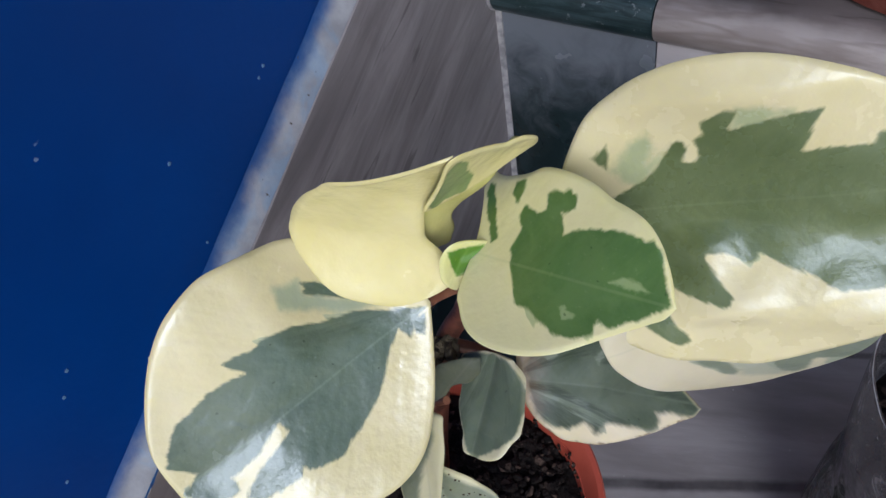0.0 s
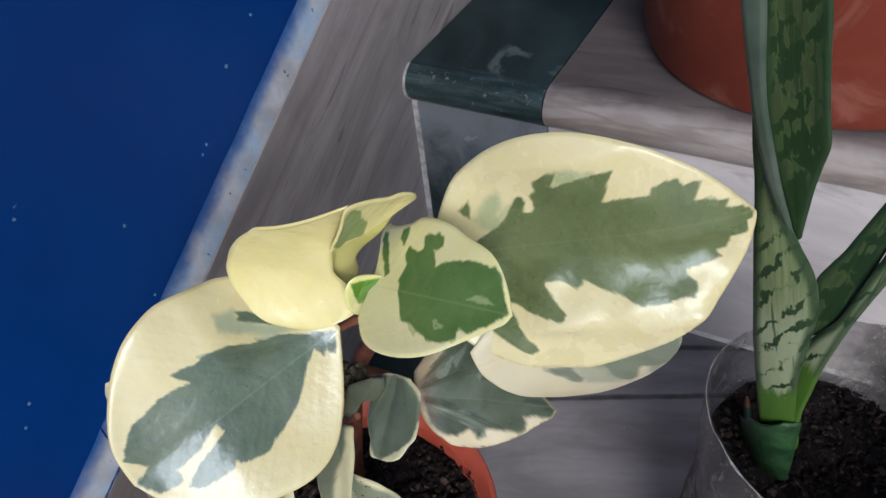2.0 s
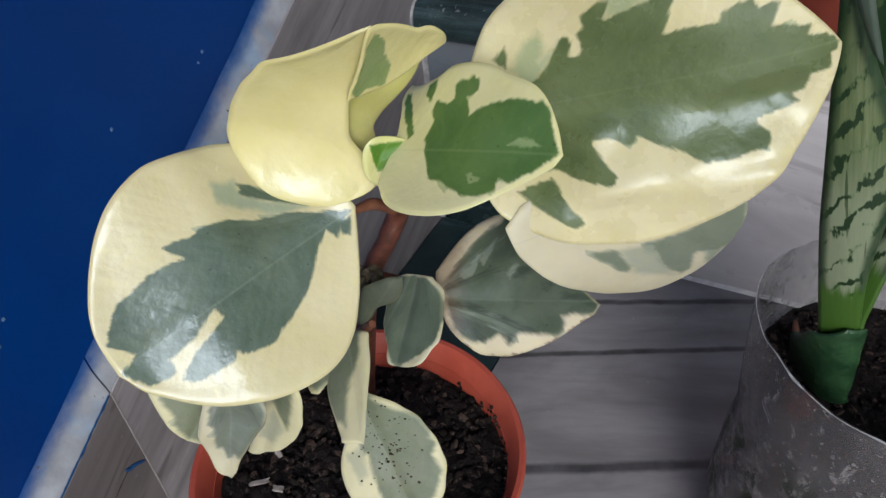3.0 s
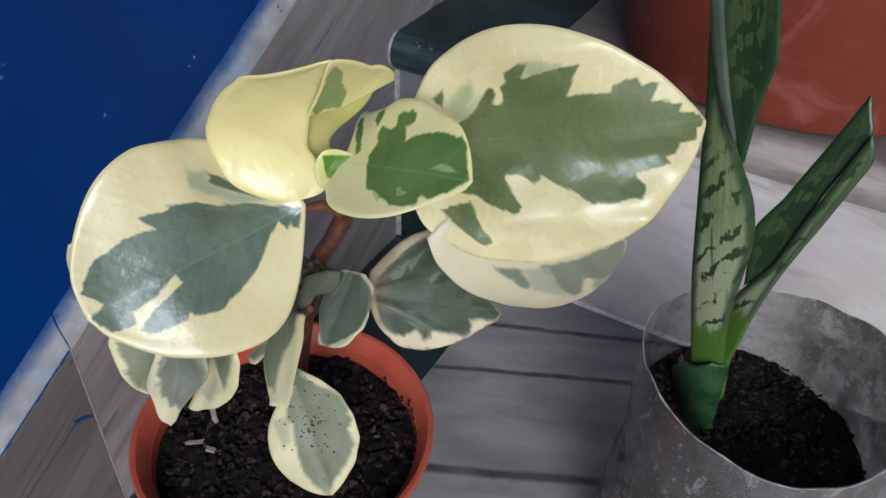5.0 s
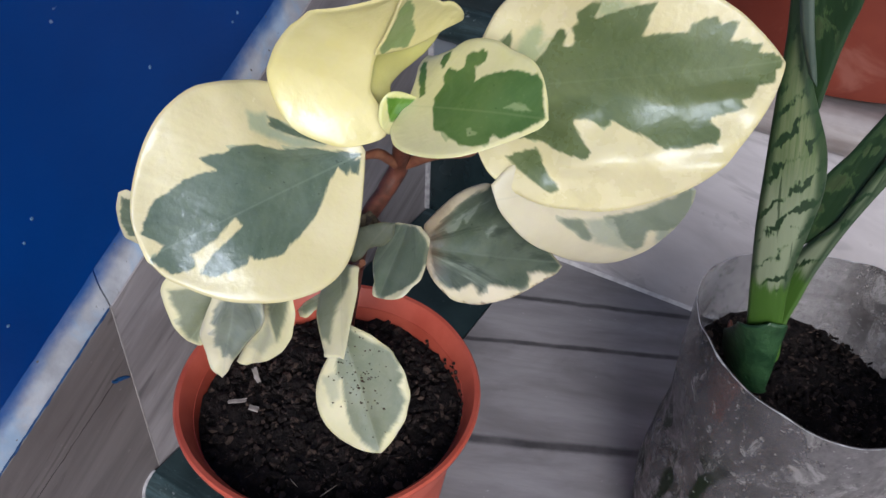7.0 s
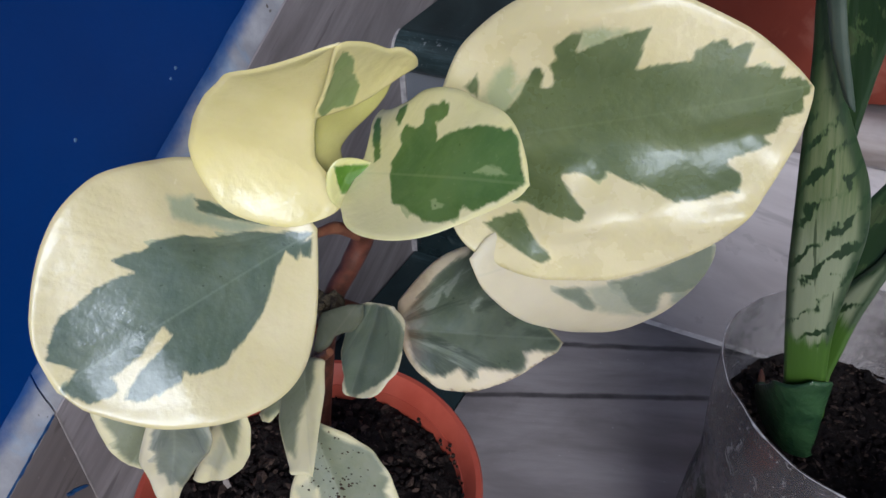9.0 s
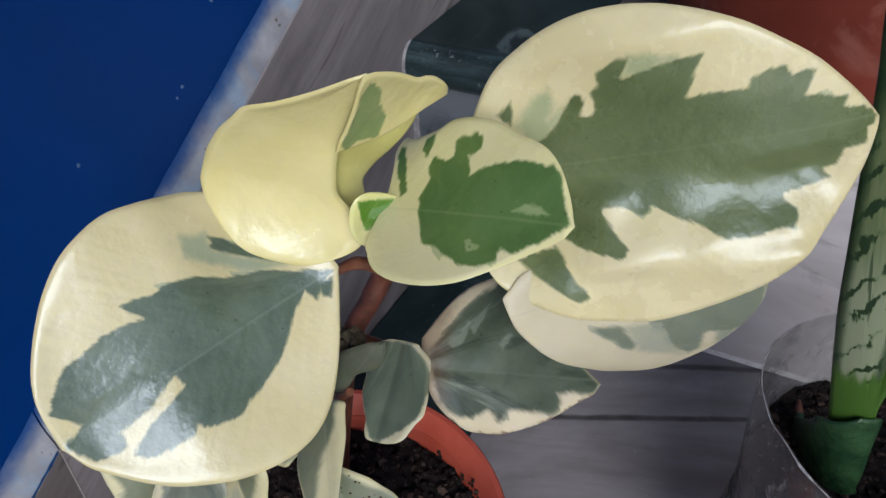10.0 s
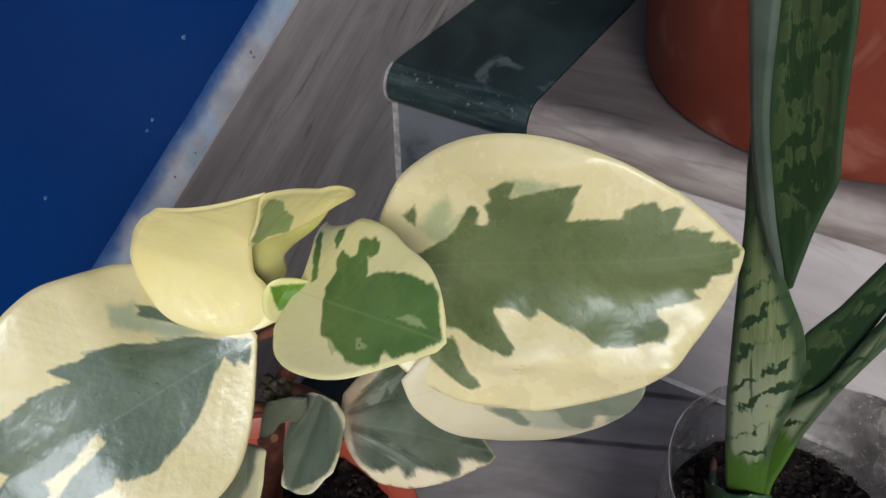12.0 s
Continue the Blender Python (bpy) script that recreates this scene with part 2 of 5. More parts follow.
def snake_skin(foot_band, dense=0.0):
    """Sansevieria: grey-green with dark jagged cross marks drawn out along the leaf, and a plain green foot."""
    m, nt, b = nodes_of("mottled_snake_plant_leaf", 0.36, 0.5)
    v = coords(nt)
    sep = nt.nodes.new("ShaderNodeSeparateXYZ")
    nt.links.new(v, sep.inputs[0])
    fibre = grain(nt, coords(nt, (0.12, 3.0, 1)), 330, 4, 0.65)
    sway = grain(nt, coords(nt, (1, 1.4, 1)), 75, 3, 0.55)
    u = value(nt, "ADD", value(nt, "MULTIPLY", sep.outputs[0], 520.0), value(nt, "MULTIPLY", sep.outputs[1], 760.0))
    u = value(nt, "ADD", u, value(nt, "MULTIPLY_ADD", sway, 13.0, value(nt, "MULTIPLY", fibre, 3.2)))
    cross = value(nt, "MULTIPLY_ADD", value(nt, "SINE", u), 0.5, 0.5)
    gate = grain(nt, coords(nt, (1.0, 1, 1)), 85, 3, 0.6, 0.6)
    tick = grain(nt, coords(nt, (0.30, 2.2, 1), (0, 0, 4)), 300, 4, 0.65)
    bands, blots, ticks = (0.14, 0.72, 0.62) if dense else (0.40, 0.58, 0.42)
    mark = value(nt, "MULTIPLY_ADD", cross, bands, value(nt, "MULTIPLY_ADD", gate, blots, value(nt, "MULTIPLY", tick, ticks)))
    low = 0.0 if dense else 0.035
    dash = ramp(nt, grain(nt, coords(nt, (0.10, 2.2, 1)), 210, 3, 0.55), 0.665 - dense * 0.3, 0.70 - dense * 0.3)
    base = mixed(nt, ramp(nt, grain(nt, coords(nt, (0.4, 2, 1)), 70, 4), 0.3, 0.7), (0.100, 0.132, 0.054), (0.160, 0.192, 0.092))
    base = mixed(nt, ramp(nt, fibre, 0.35, 0.75), base, (0.078, 0.122, 0.042))
    base = mixed(nt, value(nt, "MULTIPLY", ramp(nt, sep.outputs[0], 0.085, 0.15), 0.45), base, (0.042, 0.070, 0.025))
    if dense:
        base = mixed(nt, 0.80, base, (0.022, 0.038, 0.014))
    if foot_band:
        edge = value(nt, "MULTIPLY_ADD", fibre, 0.016, sep.outputs[0])
        grey = value(nt, "SUBTRACT", 1.0, ramp(nt, edge, 0.070, 0.105))
        base = mixed(nt, value(nt, "MULTIPLY", grey, 0.85), base, (0.225, 0.262, 0.165))
        mark = value(nt, "SUBTRACT", mark, value(nt, "MULTIPLY", value(nt, "SUBTRACT", 1.0, ramp(nt, edge, 0.055, 0.085)), 0.06))
    half = ramp(nt, mark, 0.80 - low - dense, 0.88 - low - dense)
    col = mixed(nt, value(nt, "MULTIPLY", half, 0.55), base, (0.055, 0.105, 0.035))
    dark = value(nt, "MAXIMUM", ramp(nt, mark, 0.865 - low - dense, 0.905 - low - dense), value(nt, "MULTIPLY", dash, 0.7))
    col = mixed(nt, dark, col, (0.013, 0.034, 0.011))
    border = value(nt, "SUBTRACT", 1.0, ramp(nt, value(nt, "MULTIPLY_ADD", sway, 5.0, attr(nt, "rim")), 7.0, 14.0))
    col = mixed(nt, value(nt, "MULTIPLY", border, 0.85), col, (0.016, 0.042, 0.015))
    if foot_band:
        col = mixed(nt, ramp(nt, edge, 0.0385, 0.0445), mixed(nt, fibre, (0.034, 0.088, 0.010), (0.060, 0.128, 0.020)), col)
    nt.links.new(col, b.inputs["Base Color"])
    relief(nt, b, grain(nt, coords(nt, (0.25, 4, 1)), 120, 4), 0.35, 0.0007)
    return m


def soil_skin():
    m, nt, b = nodes_of("dark_potting_soil", 0.9, 0.25)
    v = coords(nt)
    col = mixed(nt, ramp(nt, grain(nt, v, 180, 6, 0.7), 0.35, 0.7), (0.004, 0.003, 0.0028), (0.020, 0.014, 0.012))
    col = mixed(nt, value(nt, "MULTIPLY", ramp(nt, grain(nt, v, 420, 3), 0.62, 0.72), 0.6), col, (0.11, 0.085, 0.075))
    geo = nt.nodes.new("ShaderNodeNewGeometry")
    bark = ramp(nt, geo.outputs["Random Per Island"], 0.72, 0.98)
    col = mixed(nt, value(nt, "MULTIPLY", bark, 0.8), col, (0.10, 0.068, 0.052))
    nt.links.new(col, b.inputs["Base Color"])
    relief(nt, b, grain(nt, v, 400, 5, 0.7), 0.9, 0.0025)
    return m


def dirty_plastic():
    """Clear bottle wall: see-through with gloss, with dried dirt, scuffs and dark green patches low on the left."""
    m = bpy.data.materials.new("dirty_clear_plastic")
    m.use_nodes = True
    nt = m.node_tree
    b = nt.nodes["Principled BSDF"]
    out = nt.nodes["Material Output"]
    v = coords(nt)
    b.inputs["Roughness"].default_value = 0.35
    scuff = ramp(nt, grain(nt, coords(nt, (1, 1, 0.8)), 95, 7, 0.72, 0.8), 0.525, 0.64)
    dot = ramp(nt, grain(nt, v, 420, 2, 0.5), 0.66, 0.70)
    sep = nt.nodes.new("ShaderNodeSeparateXYZ")
    nt.links.new(v, sep.inputs[0])
    low = value(nt, "SUBTRACT", 1.0, ramp(nt, sep.outputs[2], 0.088, 0.132))
    back = ramp(nt, sep.outputs[1], -0.015, 0.020)
    low_left = value(nt, "SUBTRACT", 1.0, ramp(nt, sep.outputs[2], 0.085, 0.118))
    low_left = value(nt, "MULTIPLY", low_left, value(nt, "SUBTRACT", 1.0, ramp(nt, sep.outputs[0], -0.025, 0.015)))
    green_blots = value(nt, "MULTIPLY", ramp(nt, grain(nt, coords(nt, (1, 1, 0.45)), 58, 4, 0.6, 0.7), 0.46, 0.53), low_left)
    white = value(nt, "MAXIMUM", value(nt, "MULTIPLY", scuff, 0.62), value(nt, "MULTIPLY", dot, 0.5))
    dust = mixed(nt, ramp(nt, grain(nt, v, 120, 5), 0.4, 0.7), (0.22, 0.205, 0.20), (0.40, 0.38, 0.375))
    dust = mixed(nt, value(nt, "MULTIPLY", value(nt, "SUBTRACT", 1.0, low), 0.9), dust, mixed(nt, back, mixed(nt, grain(nt, v, 160, 5, 0.65), (0.20, 0.185, 0.188), (0.37, 0.35, 0.355)), mixed(nt, grain(nt, v, 160, 5, 0.65), (0.070, 0.062, 0.056), (0.155, 0.142, 0.132))))
    dust = mixed(nt, green_blots, dust, (0.020, 0.038, 0.016))
    dust = mixed(nt, white, dust, (0.66, 0.64, 0.62))
    nt.links.new(dust, b.inputs["Base Color"])
    relief(nt, b, grain(nt, v, 45, 3), 0.5, 0.0016)
    clear = nt.nodes.new("ShaderNodeBsdfTransparent")
    clear.inputs[0].default_value = (0.93, 0.94, 0.94, 1)
    gloss = nt.nodes.new("ShaderNodeBsdfGlossy")
    gloss.inputs["Roughness"].default_value = 0.10
    nt.links.new(b.inputs["Normal"].links[0].from_socket, gloss.inputs["Normal"])
    facing = nt.nodes.new("ShaderNodeLayerWeight")
    facing.inputs[0].default_value = 0.5
    sheen = value(nt, "MULTIPLY_ADD", value(nt, "POWER", facing.outputs["Facing"], 4.0), 0.55, 0.05)
    shell = nt.nodes.new("ShaderNodeMixShader")
    nt.links.new(sheen, shell.inputs[0])
    nt.links.new(clear.outputs[0], shell.inputs[1])
    nt.links.new(gloss.outputs[0], shell.inputs[2])
    film = value(nt, "MULTIPLY", ramp(nt, grain(nt, coords(nt, (1, 1, 0.7)), 34, 6, 0.68, 0.6), 0.40, 0.66), 0.50)
    film = value(nt, "MULTIPLY", film, value(nt, "MULTIPLY_ADD", low, 0.30, 0.55))
    grimy = ramp(nt, value(nt, "MULTIPLY_ADD", grain(nt, v, 40, 4, 0.6), 0.03, sep.outputs[0]), -0.005, 0.030)
    film = value(nt, "ADD", film, value(nt, "MULTIPLY_ADD", grimy, 0.22, 0.04))
    film = value(nt, "ADD", film, value(nt, "MULTIPLY_ADD", grain(nt, v, 240, 4, 0.65), 0.60, -0.18))
    film = value(nt, "MULTIPLY", film, value(nt, "MULTIPLY_ADD", value(nt, "MAXIMUM", low, grimy), 0.72, 0.28))
    film = value(nt, "MULTIPLY_ADD", low, -0.06, film)
    film = value(nt, "MULTIPLY_ADD", value(nt, "SUBTRACT", 1.0, back), 0.22, film)
    film = value(nt, "MULTIPLY_ADD", value(nt, "MULTIPLY", back, grimy), 0.25, film)
    wiped = value(nt, "MULTIPLY", value(nt, "MULTIPLY", ramp(nt, sep.outputs[1], -0.030, 0.0), value(nt, "SUBTRACT", 1.0, grimy)), value(nt, "SUBTRACT", 1.0, low))
    wiped = value(nt, "SUBTRACT", 1.0, value(nt, "MULTIPLY", wiped, 0.30))
    film, white = value(nt, "MULTIPLY", film, wiped), value(nt, "MULTIPLY", white, wiped)
    cover = value(nt, "MAXIMUM", value(nt, "MAXIMUM", white, film), value(nt, "MULTIPLY", green_blots, 0.8))
    both = nt.nodes.new("ShaderNodeMixShader")
    nt.links.new(cover, both.inputs[0])
    nt.links.new(shell.outputs[0], both.inputs[1])
    thin = nt.nodes.new("ShaderNodeBsdfTranslucent")
    nt.links.new(dust, thin.inputs[0])
    grime = nt.nodes.new("ShaderNodeMixShader")
    grime.inputs[0].default_value = 0.42
    nt.links.new(b.outputs[0], grime.inputs[1])
    nt.links.new(thin.outputs[0], grime.inputs[2])
    nt.links.new(grime.outputs[0], both.inputs[2])
    nt.links.new(both.outputs[0], out.inputs[0])
    return m


BLUE, EDGE = blue_paint(), bare_edge()
SKIRT = marble("grey_brown_streaked_marble", (0.155, 0.143, 0.148), (0.33, 0.31, 0.32), (0.066, 0.058, 0.061), (30, 0, 0), (1, 1.0, 8), 0.42)
SKIRT_LOW = marble("darker_grey_streaked_marble", (0.104, 0.092, 0.090), (0.172, 0.156, 0.153), (0.062, 0.053, 0.051), (31, 0, 0), (1, 1.0, 8), 0.45)
RISER = marble("pale_grey_polished_marble", (0.41, 0.388, 0.394), (0.57, 0.545, 0.553), (0.31, 0.29, 0.295), (0, 10, 0), (1, 1, 4), 0.30)
NOSE = marble("worn_grey_brown_marble", (0.090, 0.078, 0.075), (0.160, 0.143, 0.138), (0.055, 0.044, 0.040), (0, 0, 4), (1, 6, 2), 0.36)


def worn_green():
    """Dark green tread stone with a scratched, dusty nosing."""
    m = marble("worn_green_marble", (0.008, 0.017, 0.019), (0.030, 0.054, 0.058), (0.13, 0.18, 0.185), (0, 0, 25), (2, 1.3, 2), 0.36, 0.3, 0.63)
    nt = m.node_tree
    b = nt.nodes["Principled BSDF"]
    geo = nt.nodes.new("ShaderNodeNewGeometry")
    sep = nt.nodes.new("ShaderNodeSeparateXYZ")
    nt.links.new(geo.outputs["Position"], sep.inputs[0])
    run = value(nt, "FRACT", value(nt, "DIVIDE", value(nt, "ADD", sep.outputs[1], 0.2705 * 8 + 0.010), 0.2705))
    front = value(nt, "SUBTRACT", 1.0, ramp(nt, run, 0.02, 0.085))
    rub = ramp(nt, grain(nt, coords(nt, (0.35, 3, 3)), 70, 6, 0.7, 0.4), 0.42, 0.66)
    fog = value(nt, "MULTIPLY", value(nt, "MULTIPLY", front, rub), 0.45)
    col = mixed(nt, fog, b.inputs["Base Color"].links[0].from_socket, (0.085, 0.135, 0.150))
    chip = value(nt, "MULTIPLY", ramp(nt, grain(nt, coords(nt), 230, 4, 0.65), 0.62, 0.70), front)
    col = mixed(nt, value(nt, "MULTIPLY", chip, 0.4), col, (0.34, 0.37, 0.38))
    nt.links.new(col, b.inputs["Base Color"])
    return m


def shaded_tread():
    """Grey tread stone with the large pot's shade in its dark colour, left pale along its rounded nosing, with brown
    streaks there.
    """
    m = marble("grey_marble_shaded_behind_nosing", (0.090, 0.078, 0.075), (0.160, 0.143, 0.138), (0.055, 0.044, 0.040), (0, 0, 4), (1, 6, 2), 0.36)
    nt = m.node_tree
    b = nt.nodes["Principled BSDF"]
    geo = nt.nodes.new("ShaderNodeNewGeometry")
    sep = nt.nodes.new("ShaderNodeSeparateXYZ")
    nt.links.new(geo.outputs["Position"], sep.inputs[0])
    run = value(nt, "FRACT", value(nt, "DIVIDE", value(nt, "ADD", sep.outputs[1], 0.2705 * 8 + 0.010), 0.2705))
    front = value(nt, "SUBTRACT", 1.0, ramp(nt, value(nt, "MULTIPLY_ADD", grain(nt, coords(nt), 60, 3), 0.05, run), 0.035, 0.10))
    pale = mixed(nt, ramp(nt, grain(nt, coords(nt, (1, 4, 4)), 40, 5, 0.6), 0.35, 0.65), (0.28, 0.248, 0.235), (0.35, 0.318, 0.304))
    line = value(nt, "ABSOLUTE", value(nt, "SUBTRACT", grain(nt, coords(nt, (0.35, 2.2, 2.2)), 26, 3, 0.5, 0.4), 0.5))
    pale = mixed(nt, value(nt, "MULTIPLY", value(nt, "SUBTRACT", 1.0, ramp(nt, line, 0.0, 0.06)), 0.45), pale, (0.15, 0.115, 0.10))
    nt.links.new(mixed(nt, front, b.inputs["Base Color"].links[0].from_socket, pale), b.inputs["Base Color"])
    return m


TREAD, REFLECTING_GREEN, GREEN_TREAD, SHADED_TREAD = striped_stone(), reflecting_green(), worn_green(), shaded_tread()
GROUT = plain("dusty_white_grout", (0.24, 0.24, 0.25), (0.44, 0.43, 0.44), 200, 0.8, 0.2)
CHALK = plain("white_grout", (0.50, 0.48, 0.47), (0.68, 0.66, 0.64), 200, 0.8, 0.2)
PLASTER = plain("cream_wall_paint", (0.60, 0.58, 0.54), (0.66, 0.64, 0.60), 12, 0.6)
TERRA = plain("orange_red_plastic", (0.43, 0.075, 0.042), (0.52, 0.105, 0.062), 60, 0.42, 0.5, 0.15)
SOIL, PLASTIC = soil_skin(), dirty_plastic()


# ---- building helpers ----
def empty(name, at=(0, 0, 0)):
    ob = new(name)
    ob.empty_display_size = 0.02
    ob.location = at
    return ob


def part(name, bm, material, parent=None, label="", smooth=True):
    """Links a bmesh, in world metres, as one mesh object under a thing or part."""
    me = bpy.data.meshes.new(name)
    if parent is not None:
        at = parent.location.copy()
        up = parent.parent
        while up is not None:
            at += up.location
            up = up.parent
        bmesh.ops.translate(bm, verts=bm.verts, vec=-at)
    bm.to_mesh(me)
    bm.free()
    me.materials.append(material)
    for p in me.polygons:
        p.use_smooth = True
    me.set_sharp_from_angle(angle=radians(32))
    ob = new(name, me)
    ob.parent = parent
    if label:
        ob["label"] = label
    return ob


def prism(outline, lo, hi, axis="x", bevel=0.0, seg=2):
    """A solid from an outline in the two other axes, drawn out along one axis."""
    bm = bmesh.new()
    rings = []
    for v in (lo, hi):
        rings.append([bm.verts.new({"x": (v, a, c), "y": (a, v, c), "z": (a, c, v)}[axis]) for a, c in outline])
    n = len(outline)
    for i in range(n):
        bm.faces.new((rings[0][i], rings[0][(i + 1) % n], rings[1][(i + 1) % n], rings[1][i]))
    bm.faces.new(rings[0][::-1])
    bm.faces.new(rings[1])
    bmesh.ops.recalc_face_normals(bm, faces=bm.faces)
    if bevel:
        bmesh.ops.bevel(bm, geom=list(bm.edges), offset=bevel, segments=seg, affect="EDGES", profile=0.5)
    return bm


def lathe(profile, at, seg=96, wobble=0.0, seed=0.0, closed=True):
    """A turned body from (radius, height) pairs."""
    bm = bmesh.new()
    rings = []
    for r, z in profile:
        ring = []
        for k in range(seg):
            a = 2 * math.pi * k / seg
            rr = r * (1 + wobble * noise.noise((math.cos(a) * 1.5 + seed, math.sin(a) * 1.5, z * 25)))
            ring.append(bm.verts.new((at[0] + rr * math.cos(a), at[1] + rr * math.sin(a), at[2] + z)))
        rings.append(ring)
    for a, c in zip(rings, rings[1:]):
        for k in range(seg):
            bm.faces.new((a[k], a[(k + 1) % seg], c[(k + 1) % seg], c[k]))
    if closed:
        bm.faces.new(rings[0][::-1])
        bm.faces.new(rings[-1])
    bmesh.ops.recalc_face_normals(bm, faces=bm.faces)
    return bm


def tube(points, radii, seg=14):
    """A round stalk through points with a radius at each."""
    pts = [Vector(p) for p in points]
    fine, rad = [], []
    for i in range(len(pts) - 1):
        a, b_, c, d = pts[max(i - 1, 0)], pts[i], pts[i + 1], pts[min(i + 2, len(pts) - 1)]
        for k in range(8):
            t = k / 8
            fine.append(0.5 * ((2 * b_) + (c - a) * t + (2 * a - 5 * b_ + 4 * c - d) * t * t + (3 * b_ - a - 3 * c + d) * t ** 3))
            rad.append(radii[i] * (1 - t) + radii[i + 1] * t)
    fine.append(pts[-1])
    rad.append(radii[-1])
    bm = bmesh.new()
    rings, side = [], None
    for i, p in enumerate(fine):
        d = (fine[min(i + 1, len(fine) - 1)] - fine[max(i - 1, 0)]).normalized()
        side = d.orthogonal().normalized() if side is None else (side - d * side.dot(d)).normalized()
        up = d.cross(side)
        rings.append([bm.verts.new(p + rad[i] * (1 + 0.08 * noise.noise(p * 300)) * (side * math.cos(a) + up * math.sin(a))) for a in [2 * math.pi * k / seg for k in range(seg)]])
    for a, c in zip(rings, rings[1:]):
        for k in range(seg):
            bm.faces.new((a[k], a[(k + 1) % seg], c[(k + 1) % seg], c[k]))
    bm.faces.new(rings[0][::-1])
    bm.faces.new(rings[-1])
    bmesh.ops.recalc_face_normals(bm, faces=bm.faces)
    return bm


def lumps(centre, radius, level, count, low, high, seed, flat=0.6, slope=None):
    """Many small clods strewn over a round bed, as one mesh."""
    rnd = random.Random(seed)
    bm = bmesh.new()
    for _ in range(count):
        r, a = radius * math.sqrt(rnd.random()), rnd.uniform(0, 2 * math.pi)
        s = rnd.uniform(low, high) * (1.6 if rnd.random() < 0.08 else 1)
        x, y = centre[0] + r * math.cos(a), centre[1] + r * math.sin(a)
        z = level + (slope(x, y) if slope else 0) + s * 0.1
        made = bmesh.ops.create_icosphere(bm, subdivisions=1, radius=s)["verts"]
        turn = Euler([rnd.uniform(0, 6.3) for _ in range(3)]).to_matrix()
        stretch = Vector((rnd.uniform(0.6, 1.5), rnd.uniform(0.6, 1.2), rnd.uniform(0.4, 0.9)))
        for v in made:
            q = turn @ Vector([c * k for c, k in zip(v.co, stretch)]) * (1 + 0.3 * noise.noise(v.co * 900 + Vector((x, y, 0)) * 400))
            v.co = Vector((x + q.x, y + q.y, z + q.z * flat))
    return bm


# ---- structure: stair, wall, skirting ----
def setting(name, bm, material, label, smooth=False):
    ob = part(name, bm, material, None, label, smooth)
    return tagged(ob, label, name.split("_")[0], kind="structure")


setting("wall_left", prism([(-3.0, -2.2), (2.2, -2.2), (2.2, 3.2), (-3.0, 3.2)], -0.20, -0.005), BLUE, "glossy deep blue painted wall beside the stair")
# Right wall, back wall and ceiling are unseen, added to limit the sky light.
setting("wall_right", prism([(-0.45, -2.2), (2.2, -2.2), (2.2, 3.2), (-0.45, 3.2)], 1.15, 1.35), PLASTER, "unseen cream wall added across the stair to shape the daylight")
setting("wall_back", prism([(-0.2, -2.2), (1.35, -2.2), (1.35, 3.2), (-0.2, 3.2)], 2.2, 2.4, "y"), PLASTER, "unseen cream wall added above the stair to block sky")
setting("ceiling", prism([(-0.2, -0.4), (1.35, -0.4), (1.35, 2.4), (-0.2, 2.4)], 3.2, 3.35, "z"), PLASTER, "unseen plain cream ceiling added over the stair to block sky")
setting("ground", prism([(-60, -60), (60, -60), (60, 60), (-60, 60)], -0.90, -0.80, "z"), NOSE, "grey paving at the foot of the stair")

RISE, RUN, OVER = 0.160, 0.2705, 0.009
SPLIT, RIGHT = 0.0893, 1.15
SLAB = 0.0252


def slab_outline(front, back, top, thick):
    """Side view of a tread slab with a rounded front edge."""
    r = thick * 0.5
    pts = [(back, top), (front + r * 0.9, top)]
    for k in range(1, 10):
        a = math.pi / 2 + math.pi * k / 10
        pts.append((front + r * 0.9 + r * 0.9 * math.cos(a), top - r + r * math.sin(a)))
    return pts + [(front + r * 0.9, top - thick), (back, top - thick)]


